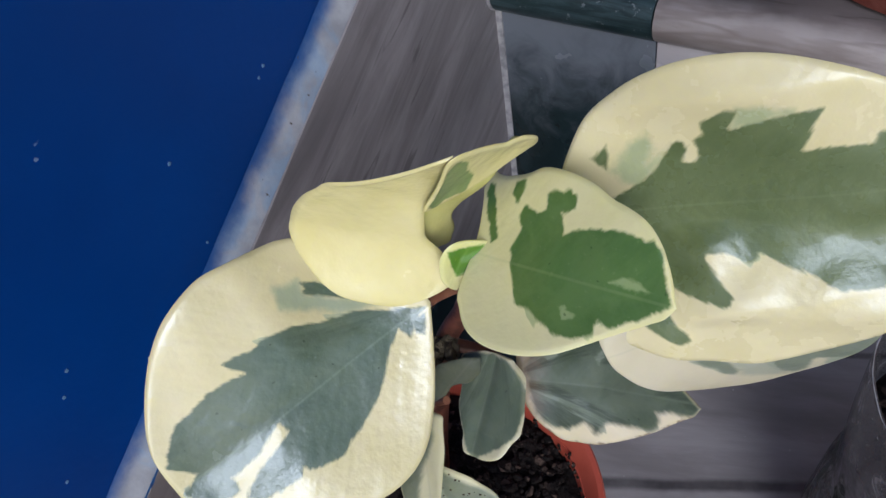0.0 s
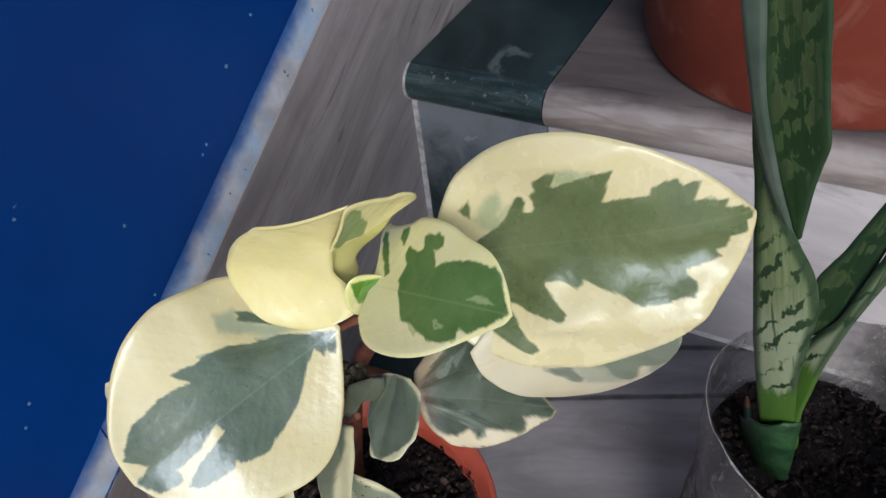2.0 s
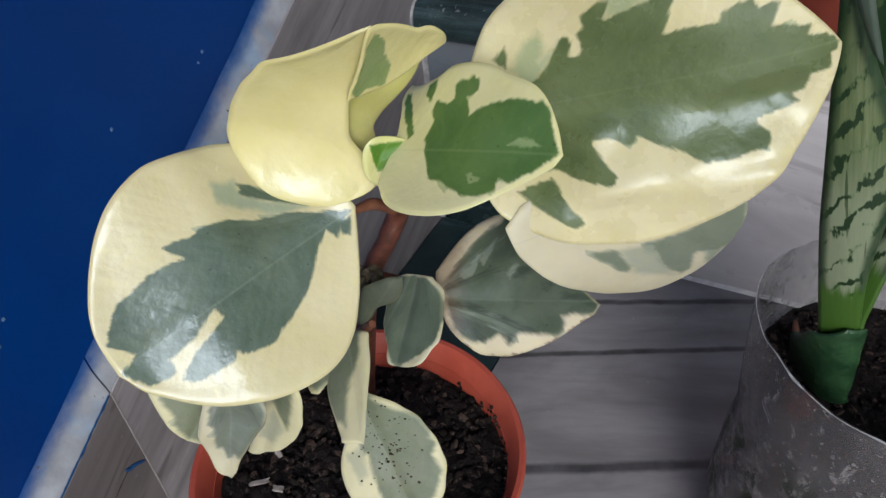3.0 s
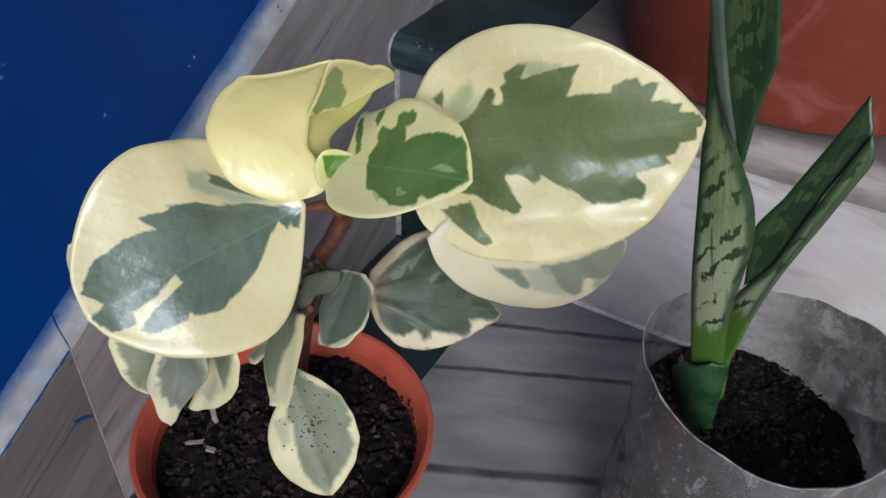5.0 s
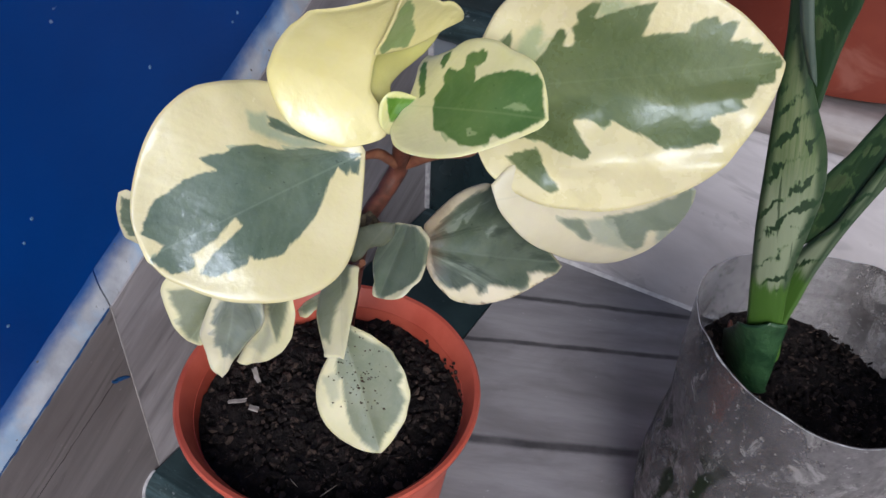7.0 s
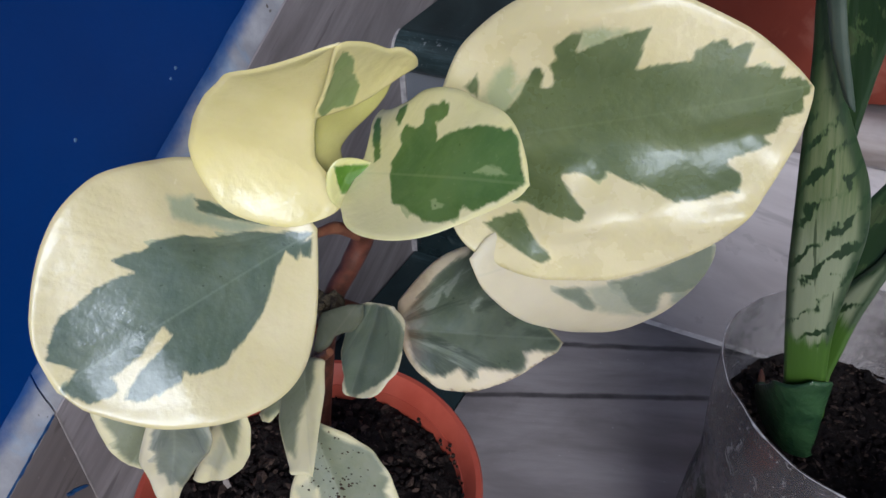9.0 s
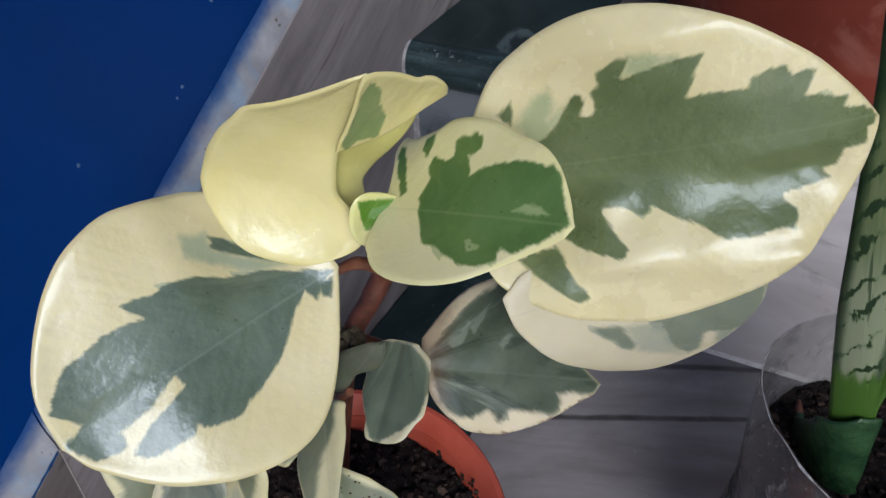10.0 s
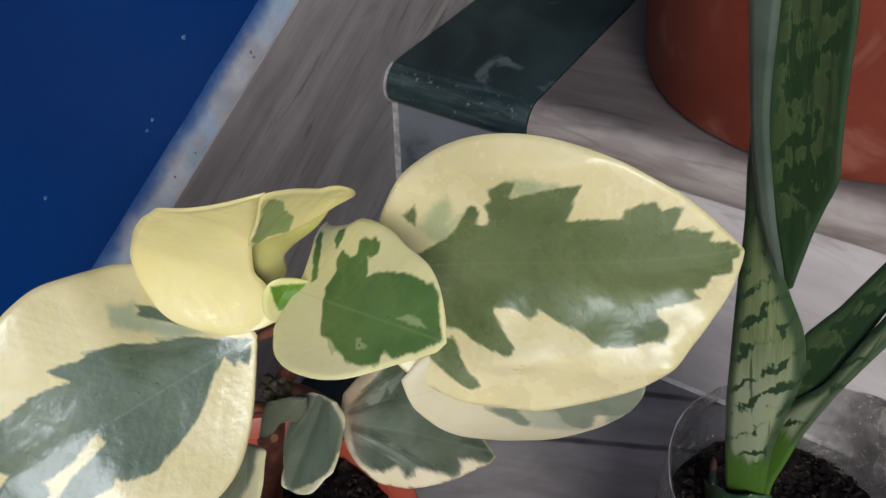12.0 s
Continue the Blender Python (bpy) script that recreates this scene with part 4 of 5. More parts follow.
# ---- leaves ----
LEAVES = {
    'A': dict(
        at=(0.1484, -0.2229, 0.2416), turn=(71.3, -14.0, 20.4), bend=(-4.543, 0.123, -0.178, -0.126, 0.515, 0.247),
        swell=(-1.15, -17.18, 6.0, 30.32, 12.16, 9.85, -13.49, -14.55, -10.43, -18.28, 1.1, 2.7, -0.89, 5.6, 2.08),
        span=(-3.5, 86.9),
        upper=[-7.2, -2.5, 9.8, 17.2, 23.8, 27.9, 31.1, 33.0, 33.2, 31.8, 28.9, 25.0, 19.9, 14.8, 9.1, 4.2, 0.6, -0.9],
        lower=[-7.2, -16.1, -22.6, -27.3, -31.5, -35.0, -37.7, -39.1, -39.5, -38.6, -36.4, -33.1, -28.4, -22.7, -16.8, -10.7, -4.7, -0.9],
        green=[[(4.7, 1.7), (15.1, 6.0), (20.3, 9.2), (23.2, 13.5), (24.9, 15.7), (27.6, 15.9), (27.6, 13.2), (26.0, 10.8), (28.7, 10.1), (30.0, 12.1), (29.4, 15.6), (31.6, 17.1), (31.1, 19.9), (35.5, 21.9), (38.8, 22.5), (36.6, 17.9), (42.7, 19.1), (48.0, 19.8), (53.4, 20.1), (50.9, 16.2), (48.8, 11.4), (55.5, 11.7), (61.1, 11.1), (62.3, 13.2), (66.3, 14.4), (68.9, 14.8), (70.0, 12.4), (74.9, 12.5), (72.4, 7.5), (80.5, 5.4), (79.6, 3.4), (84.1, 2.3), (80.3, -5.1), (68.8, -6.4), (19.0, -7.6), (6.0, -5.5)],
               [(84.1, 2.3), (86.9, -0.3), (84.3, -2.8), (83.8, -6.0), (79.2, -6.4), (78.4, -9.6), (74.8, -10.5), (76.6, -12.5), (73.1, -13.5), (67.7, -13.7), (66.3, -15.2), (69.0, -17.7), (68.0, -21.4), (63.8, -20.9), (60.6, -21.8), (53.4, -21.2), (47.2, -17.0), (38.5, -12.1), (36.4, -13.8), (31.0, -11.0), (27.8, -10.5), (27.3, -12.4), (32.1, -20.0), (30.9, -22.3), (21.2, -19.1), (17.6, -16.8), (4.7, -13.9), (1.9, -6.0), (4.7, 1.7)],
               [(5.8, -20.0), (15.4, -18.2), (17.1, -20.3), (17.9, -23.5), (18.8, -26.7), (21.0, -29.6), (21.3, -31.7), (18.7, -31.7), (15.8, -29.2), (12.9, -26.4), (9.3, -23.6)],
               [(7.4, 14.3), (11.6, 17.4), (11.3, 14.2), (10.2, 11.1)]],
        pale=[[(11.4, 10.8), (14.0, 13.6), (17.3, 16.4), (20.4, 18.4), (20.9, 15.0), (18.5, 10.8), (23.2, 13.3), (16.5, 6.4), (13.4, 7.7)],
               [(36.6, 17.9), (38.7, 22.2), (43.1, 22.1), (48.0, 20.4), (42.6, 18.8)]],
    ),
    'B': dict(
        at=(0.1319, -0.2342, 0.2385), turn=(42.4, -16.0, -8.6), bend=(-0.900, 0.066, -0.387, -0.087, 1.073, 1.082),
        swell=(-0.86, 2.49, 3.21, 2.12, 5.5, 13.63, -17.89, -4.09, -1.38, -21.74, 13.77, -7.91, 5.97, 3.91, -39.73),
        span=(-9.9, 49.4),
        upper=[15.6, 16.9, 19.7, 19.3, 19.0, 19.4, 20.2, 21.8, 21.9, 21.2, 19.9, 17.6, 16.2, 14.3, 10.9, 6.0, 1.4, 0.0],
        lower=[15.6, 14.6, 11.6, 4.4, -8.4, -12.7, -15.9, -17.6, -18.0, -17.3, -15.3, -11.9, -8.6, -6.1, -4.1, -2.6, -0.7, 0.0],
        green=[[(7.3, 3.2), (9.0, 8.0), (7.2, 10.1), (8.2, 13.4), (12.8, 11.9), (15.4, 13.1), (15.2, 16.3), (18.1, 18.0), (20.2, 16.6), (21.7, 17.8), (24.0, 17.1), (24.3, 14.1), (20.1, 12.9), (21.6, 9.8), (21.5, 8.3), (25.9, 10.2), (32.2, 11.5), (38.0, 11.7), (42.1, 10.7), (43.9, 11.5), (46.1, 8.4), (47.4, 3.2), (48.8, 0.3), (45.7, -2.0), (41.7, -4.7), (36.7, -7.3), (34.3, -6.4), (34.1, -8.9), (31.7, -11.0), (27.3, -11.5), (22.9, -10.2), (18.1, -8.4), (14.6, -7.8), (11.5, -3.7), (8.7, -0.3)],
               [(-6.6, 16.5), (-4.7, 16.4), (-1.4, 10.5), (1.8, 4.6), (0.5, 3.3), (-5.1, 10.6), (-7.2, 14.5)],
               [(3.2, 18.0), (6.8, 18.8), (6.7, 15.9), (5.7, 12.9), (3.3, 15.2)]],
        pale=[[(34.5, 1.4), (37.7, 3.2), (40.4, 3.1), (44.6, 1.7), (43.7, 1.2), (36.5, 1.4)],
               [(24.5, -5.7), (26.0, -5.1), (27.3, -6.3), (29.6, -6.7), (28.6, -7.5), (26.5, -8.1)]],
    ),
    'C': dict(
        at=(0.1177, -0.2383, 0.2188), turn=(-52.4, 6.5, -111.7), bend=(1.237, -0.022, 0.041, 0.040, -0.122, 0.045),
        swell=(0.39, -19.91, 1.46, 44.32, -4.67, 15.25, -40.27, 2.72, -8.35, 0.97, 13.01, 0.04, 3.99, 0.64, -10.87),
        span=(0.3, 74.2),
        upper=[-0.1, 1.0, 4.2, 9.1, 15.3, 21.7, 27.3, 30.7, 31.8, 31.0, 29.0, 25.8, 22.1, 17.3, 12.2, 7.9, 2.7, 1.0],
        lower=[-0.1, -3.0, -6.3, -13.0, -22.1, -30.1, -34.0, -35.9, -37.4, -38.4, -37.2, -34.6, -30.3, -25.0, -19.6, -14.5, -8.7, 1.0],
        green=[[(1.8, 0.2), (7.8, -3.4), (12.1, -6.5), (17.2, -9.4), (24.5, -12.1), (31.0, -16.2), (38.6, -18.6), (41.4, -17.4), (44.9, -18.8), (48.4, -19.3), (47.8, -17.3), (45.6, -14.1), (50.5, -15.1), (55.7, -15.5), (61.2, -14.1), (65.2, -13.9), (69.5, -10.1), (72.0, -6.6), (67.7, -0.9), (73.2, 1.0), (70.6, 7.0), (66.2, 8.8), (62.9, 8.5), (62.5, 4.9), (54.2, 3.8), (46.6, 0.6), (46.0, 3.6), (50.9, 5.3), (56.2, 7.0), (60.7, 9.3), (62.8, 11.1), (59.6, 14.3), (56.4, 14.0), (52.4, 14.4), (49.9, 13.9), (48.1, 12.1), (47.7, 14.4), (43.0, 15.8), (38.9, 16.7), (33.7, 15.0), (28.5, 13.2), (23.7, 10.9), (18.3, 6.3), (14.4, 3.1), (10.4, 0.8), (9.3, 4.4), (5.9, 1.2)],
               [(2.3, 1.1), (6.1, 5.7), (7.6, 4.2), (6.4, 0.8)],
               [(22.8, -22.8), (19.3, -20.6), (15.5, -15.1), (10.4, -7.6), (16.7, -13.4), (19.8, -16.1), (24.0, -20.1), (22.5, -21.1)]],
        pale=[[(29.0, -25.8), (22.9, -23.8), (24.0, -20.1), (16.7, -13.4), (10.6, -7.3), (17.2, -9.4), (30.2, -21.1)]],
    ),
    'D': dict(
        at=(0.1067, -0.2337, 0.2126), turn=(131.3, -68.5, -4.4), bend=(10.692, -0.532, -0.065, 0.653, 0.700, -0.996),
        swell=(-2.86, 2.76),
        span=(11.7, 71.6),
        upper=[10.5, 18.6, 23.1, 26.0, 29.1, 30.8, 30.6, 30.2, 29.2, 27.9, 25.8, 23.6, 18.0, 12.9, 8.8, 5.7, 2.8, 1.9],
        lower=[10.5, 4.6, -2.1, -8.4, -8.0, -4.8, -0.6, 0.7, 1.5, 1.5, 0.9, 0.7, 0.7, 0.9, 1.4, 1.6, 1.9, 1.9],
        green=[],
        pale=[],
    ),
    'D2': dict(
        at=(0.1212, -0.2359, 0.2527), turn=(120.9, -14.0, 56.4), bend=(0.024, -0.002, -0.005, 0.005, 0.003, 0.017),
        swell=(1.83, 1.61, 0.35),
        span=(-1.9, 26.7),
        upper=[3.9, 4.9, 7.7, 10.4, 14.2, 20.4, 28.5, 29.2, 27.4, 25.0, 21.8, 18.4, 17.2, 15.3, 12.6, 10.2, 8.0, 6.1],
        lower=[3.9, 3.8, 3.6, 3.1, 2.4, 1.7, 1.1, 0.4, 0.6, 0.8, 1.6, 2.4, 3.1, 3.4, 3.7, 4.0, 4.5, 6.1],
        green=[[(7.8, 27.0), (9.7, 22.6), (10.0, 15.2), (10.8, 7.9), (8.4, 2.1), (2.8, 5.0), (0.2, 3.9), (-0.6, 7.2), (2.8, 14.5), (5.8, 22.7)]],
        pale=[],
    ),
    'D3': dict(
        at=(0.1190, -0.2344, 0.2324), turn=(102.1, -44.0, 52.8), bend=(0.061, -0.028, 0.010, 0.075, -0.003, 0.025),
        span=(-2.9, 35.5),
        upper=[-7.2, -6.5, -4.5, -1.2, 2.8, 6.0, 8.2, 10.1, 11.7, 9.7, 8.6, 7.5, 6.3, 5.3, 4.4, 3.8, 3.5, 1.8],
        lower=[-7.2, -7.6, -8.9, -11.0, -10.1, -8.7, -4.9, -3.6, -2.2, -0.9, -0.0, 0.1, 0.4, 1.2, 1.8, 1.8, 1.8, 1.8],
        green=[],
        pale=[],
    ),
    'M': dict(
        at=(0.1283, -0.2416, 0.2312), turn=(78.1, -50.7, 65.2), bend=(0.000, 0.000, -0.000, 0.000, -0.000, -0.000),
        swell=(-4.04,),
        span=(-0.9, 13.3),
        upper=[-2.7, -1.2, 0.2, 1.4, 2.5, 3.4, 4.2, 4.9, 5.5, 5.8, 5.8, 5.5, 4.8, 3.6, 1.9, -0.3, -2.7, -4.8],
        lower=[-2.7, -2.7, -2.8, -3.0, -3.2, -3.5, -3.8, -4.1, -4.3, -4.5, -4.8, -4.9, -4.9, -4.9, -4.8, -4.8, -4.8, -4.8],
        green=[[(8.7, 5.0), (10.3, 1.9), (12.2, -3.1), (8.1, -3.5), (4.3, -2.3), (2.9, -0.5), (5.1, 2.1)]],
        pale=[],
    ),
    'F2': dict(
        at=(0.1127, -0.2408, 0.1709), turn=(60.0, -51.7, 44.8), bend=(-0.000, 0.000, -0.000, 0.000, -0.000, 0.000),
        span=(-0.3, 22.3),
        upper=[2.1, 2.2, 2.4, 2.8, 3.4, 4.1, 4.9, 5.6, 6.3, 6.7, 5.5, 4.3, 3.0, 1.9, 0.4, -0.8, -1.4, -1.7],
        lower=[2.1, 1.5, 0.1, -0.1, -0.5, -0.9, -0.8, -0.6, -1.6, -3.6, -4.3, -4.3, -4.3, -3.7, -2.8, -2.2, -1.8, -1.7],
        green=[[(-6.6, 2.4), (11.5, 10.3), (19.2, 5.8), (25.6, -3.2), (19.2, -7.0), (8.6, -5.2), (-3.0, -2.7)]],
        pale=[],
    ),
    'E': dict(
        at=(0.1361, -0.2286, 0.1812), turn=(42.8, -4.5, 15.0), bend=(3.490, -0.346, 0.009, 0.778, 0.525, -0.942),
        swell=(-6.77, 7.51, -2.05),
        span=(-3.8, 47.3),
        upper=[8.1, 9.0, 11.3, 14.9, 19.1, 23.0, 25.6, 27.1, 25.7, 23.1, 20.2, 15.4, 10.4, 5.7, 2.6, 0.7, -0.5, -0.9],
        lower=[8.1, 3.7, -2.5, -7.6, -11.5, -14.4, -16.8, -17.1, -17.0, -15.6, -13.8, -11.7, -9.2, -6.7, -4.9, -3.6, -1.6, -0.9],
        green=[[(-0.9, 3.7), (-0.3, 5.6), (3.2, 11.5), (6.0, 15.1), (7.2, 16.9), (13.0, 23.4), (15.2, 24.4), (17.0, 29.5), (34.9, 17.1), (48.7, 3.8), (52.4, -0.3), (49.3, -3.0), (45.7, -4.0), (40.3, -3.7), (36.0, -4.2), (36.8, -6.4), (36.0, -9.4), (31.6, -10.0), (27.2, -9.7), (24.0, -9.7), (21.9, -10.1), (20.9, -13.4), (19.2, -13.2), (18.5, -11.8), (16.6, -10.1), (14.6, -11.4), (11.6, -13.1), (8.3, -13.2), (5.1, -11.8), (2.5, -9.3), (1.0, -4.4)]],
        pale=[[(3.2, 7.4), (6.7, 10.5), (9.0, 14.4), (10.2, 14.0), (8.4, 8.0), (5.9, 5.3)],
               [(9.6, 12.1), (12.5, 17.3), (14.7, 19.5), (12.6, 13.2), (11.3, 10.1)],
               [(18.5, 7.5), (20.9, 11.6), (22.1, 10.8), (19.9, 6.1)]],
    ),
    'H': dict(
        at=(0.1576, -0.2254, 0.2120), turn=(81.6, -8.1, 21.7), bend=(7.361, -0.506, -0.233, 0.712, 0.606, -1.014),
        swell=(0.97, -3.9, 0.14),
        span=(0.3, 62.0),
        upper=[4.6, 5.1, 6.4, 8.5, 9.6, 10.9, 11.3, 11.2, 11.2, 10.7, 10.3, 9.8, 7.9, 6.2, 4.5, 1.3, -0.6, -1.2],
        lower=[4.6, 2.0, -3.6, -8.5, -14.5, -20.6, -26.0, -31.4, -34.7, -37.0, -37.1, -34.8, -30.9, -24.3, -17.8, -11.4, -5.9, -1.2],
        green=[[(19.7, -11.1), (24.8, -11.7), (27.6, -12.5), (29.5, -16.3), (30.9, -19.7), (30.4, -22.4), (27.5, -20.8), (25.7, -17.2), (22.9, -15.1)],
               [(35.1, -12.1), (47.2, -9.5), (55.9, -4.0), (63.9, 4.2), (64.5, -1.0), (61.7, -5.1), (62.2, -9.2), (59.6, -15.9), (55.2, -19.0), (53.7, -24.8), (52.2, -24.0), (52.3, -19.3), (48.5, -19.5), (47.9, -26.6), (45.2, -29.8), (41.6, -25.8), (38.6, -20.1), (38.5, -16.7), (35.2, -14.6)]],
        pale=[[(28.5, -13.1), (37.9, -12.2), (41.1, -25.8), (44.2, -29.7), (40.2, -27.3), (35.3, -25.0), (32.4, -23.3), (30.4, -17.6)],
               [(51.4, -18.6), (55.2, -19.0), (59.6, -15.9), (55.6, -23.6), (51.9, -26.6)]],
    ),
    'F': dict(
        at=(0.1233, -0.2347, 0.1912), turn=(33.3, 49.5, -65.0), bend=(-1.217, 0.103, -0.045, -0.015, -0.027, -0.014),
        swell=(-9.03, -5.13, -0.0, 139.97, 0.0, 0.0, -312.65, -0.0, -0.0, -0.0, 242.27),
        span=(-0.0, 26.9),
        upper=[-4.2, -1.3, 5.8, 7.4, 9.6, 11.3, 11.9, 12.4, 13.0, 13.7, 13.9, 13.7, 11.8, 10.8, 9.9, 8.6, 6.2, 3.2],
        lower=[-4.2, -5.3, -8.2, -11.9, -12.0, -11.3, -10.5, -9.7, -9.1, -8.5, -7.1, -5.7, -4.4, -4.2, -3.7, -3.0, -1.2, 3.2],
        green=[[(0.4, -0.8), (1.7, 5.0), (3.8, 7.9), (6.4, 11.2), (9.6, 13.0), (12.9, 13.6), (16.3, 13.2), (19.5, 12.5), (22.2, 9.5), (24.4, 6.2), (25.9, 3.1), (26.8, 1.7), (26.8, 0.3), (25.9, -1.4), (24.4, -2.3), (22.2, -3.8), (19.4, -5.5), (16.2, -7.4), (12.9, -8.7), (9.6, -9.5), (6.5, -10.7), (3.8, -11.7), (1.7, -11.2), (0.4, -6.0)]],
        pale=[],
    ),
    'G': dict(
        at=(0.1109, -0.2464, 0.1733), turn=(29.5, 14.5, -53.8), bend=(0.000, -0.000, -0.000, -0.000, -0.000, 0.000),
        span=(-1.6, 36.3),
        upper=[-0.5, 0.1, 1.9, 4.8, 7.5, 7.2, 6.8, 6.4, 5.5, 4.5, 3.7, 2.9, 2.2, 1.5, 0.8, 0.3, 0.0, -0.1],
        lower=[-0.5, -1.7, -5.3, -6.6, -7.3, -8.2, -9.1, -9.5, -9.9, -9.6, -9.0, -8.4, -7.9, -7.4, -7.1, -2.4, -0.7, -0.1],
        green=[[(5.0, -8.1), (-1.8, -0.7), (-0.5, 5.6), (9.3, 3.6), (15.3, -1.1), (22.8, -3.0), (29.7, -4.4), (25.8, -8.1), (17.7, -10.0), (10.3, -12.3)]],
        pale=[],
    ),
    'G2': dict(
        at=(0.1091, -0.2531, 0.1629), turn=(-34.0, 31.4, -142.3), bend=(0.000, 0.000, 0.000, 0.000, -0.000, -0.000),
        span=(-1.8, 12.2),
        upper=[-1.4, -1.2, -0.6, 0.3, 1.5, 3.0, 3.5, 3.1, 2.7, 2.4, 2.8, 3.2, 3.5, 3.4, 2.8, 2.3, 2.1, 2.0],
        lower=[-1.4, -1.4, -1.5, -1.6, -1.8, -2.0, -2.3, -2.4, -2.3, -2.2, -2.1, -2.1, -1.8, -1.4, -1.1, -0.8, -0.7, 2.0],
        green=[[(0.6, -1.4), (7.9, -1.5), (11.3, -0.3), (9.6, 2.8), (2.1, 2.3)]],
        pale=[],
    ),
    'J': dict(
        at=(0.1121, -0.2500, 0.1478), turn=(34.7, 48.2, -30.5), bend=(0.166, -0.018, 0.036, 0.067, -0.061, -0.074),
        span=(0.1, 49.9),
        upper=[2.8, 3.3, 4.8, 7.2, 10.2, 12.7, 15.7, 16.9, 18.1, 17.9, 17.5, 15.2, 13.0, 9.3, 6.1, 3.1, 0.8, 0.0],
        lower=[2.8, 2.1, 0.2, -2.4, -4.8, -8.3, -12.3, -15.8, -17.9, -18.5, -18.1, -16.6, -14.3, -11.0, -7.6, -4.0, -1.0, 0.0],
        green=[[(-3.2, 2.8), (2.9, 4.3), (8.2, 8.9), (14.7, 16.8), (18.7, 18.3), (21.2, 16.5), (23.8, 18.0), (27.4, 14.7), (33.5, 15.5), (39.5, 9.9), (44.1, 3.5), (49.2, -0.7), (47.0, -3.0), (40.4, -6.7), (35.8, -7.9), (28.5, -7.3), (19.9, -5.4), (16.6, -6.8), (11.2, -4.6), (6.3, -1.0)]],
        pale=[[(16.8, -12.5), (16.8, -6.0), (25.2, -8.6), (27.3, -12.4)]],
    ),
    'K1': dict(
        at=(0.0872, -0.2776, 0.1749), turn=(-65.7, 48.8, -118.9), bend=(0.054, -0.001, -0.001, -0.009, 0.002, -0.015),
        span=(-1.5, 24.5),
        upper=[-0.9, -0.5, 0.9, 3.1, 5.4, 6.0, 6.7, 7.5, 8.2, 7.9, 7.5, 7.2, 6.6, 5.5, 4.6, 4.0, 0.8, -0.4],
        lower=[-0.9, -2.3, -6.4, -12.5, -13.9, -15.6, -17.5, -18.4, -18.1, -17.1, -14.8, -12.4, -9.9, -7.8, -4.9, -2.4, -0.9, -0.4],
        green=[[(10.3, -15.7), (5.8, -10.0), (3.5, -1.3), (10.7, 1.0), (15.0, -0.0), (23.0, 3.6), (23.3, -0.7), (19.4, -6.6), (16.0, -7.9), (13.8, -12.2)]],
        pale=[],
    ),
    'K2': dict(
        at=(0.1006, -0.2864, 0.1859), turn=(-59.2, 75.4, -124.9), bend=(-0.000, 0.000, -0.000, 0.000, -0.000, -0.000),
        span=(-1.4, 37.8),
        upper=[0.7, 1.8, 4.9, 8.4, 9.3, 10.4, 10.1, 9.3, 7.6, 5.9, 4.5, 3.2, 2.3, 1.7, 1.3, 0.5, 0.0, -0.1],
        lower=[0.7, 0.1, -1.6, -4.5, -7.2, -7.6, -8.1, -8.6, -9.1, -9.5, -8.5, -7.5, -6.1, -4.5, -2.8, -1.3, -0.4, -0.1],
        green=[[(5.7, -4.6), (-1.3, 1.2), (-2.7, 9.3), (0.5, 15.1), (10.3, 11.3), (17.5, 7.6), (22.0, 6.3), (26.5, 5.5), (28.0, 3.0), (24.5, 1.4), (27.5, -0.6), (23.0, -2.2), (24.5, -4.2), (18.0, -4.4), (13.7, -4.0), (13.0, -6.1), (9.0, -5.8)]],
        pale=[],
    ),
    'K3': dict(
        at=(0.1065, -0.2741, 0.1792), turn=(-65.3, 69.5, -160.3), bend=(0.000, 0.000, -0.000, -0.000, -0.000, 0.000),
        span=(-5.2, 44.4),
        upper=[3.8, 4.1, 5.0, 6.4, 8.4, 9.3, 9.8, 10.4, 9.9, 9.3, 7.7, 5.9, 3.5, 1.3, -0.5, -1.8, -4.2, -5.9],
        lower=[3.8, 3.5, 2.6, 1.3, -0.5, -2.8, -5.3, -4.7, -4.0, -3.8, -4.4, -5.0, -5.5, -5.6, -5.8, -5.8, -5.9, -5.9],
        green=[[(8.0, -2.7), (-2.7, 4.4), (6.0, 6.4), (19.5, 6.3), (13.0, 0.7)]],
        pale=[[(32.3, -3.1), (15.3, 0.5), (20.2, 5.6), (30.0, 2.6)]],
    ),
    'L': dict(
        at=(0.0428, -0.2716, 0.1821), turn=(-99.5, -53.8, -131.3), bend=(0.000, 0.000, 0.000, 0.000, -0.000, 0.000),
        span=(-9.6, 12.5),
        upper=[10.2, 10.2, 10.3, 10.5, 10.7, 10.9, 11.2, 10.2, 9.0, 7.7, 6.1, 4.4, 2.9, 1.0, -0.7, -2.1, -2.9, -3.2],
        lower=[10.2, 10.0, 9.4, 8.4, 7.1, 5.5, 3.7, 1.7, -0.5, -2.6, -4.8, -6.8, -7.4, -6.8, -6.3, -6.0, -4.0, -3.2],
        green=[[(6.1, -5.1), (10.9, -3.1), (4.2, 5.2), (-3.2, 9.0), (-5.7, 6.0)]],
        pale=[],
    ),
    'S1': dict(
        at=(0.2485, -0.1666, 0.1396), turn=(-132.8, -77.0, -138.1), bend=(0.000, 0.000, 0.000, 0.000, 0.000, -2.500),
        span=(-19.8, 155.3),
        upper=[7.2, 7.2, 7.2, 7.1, 7.1, 7.1, 7.1, 7.0, 6.7, 5.8, 4.9, 4.0, 3.0, 2.4, 2.3, 2.0, 1.6, -0.1],
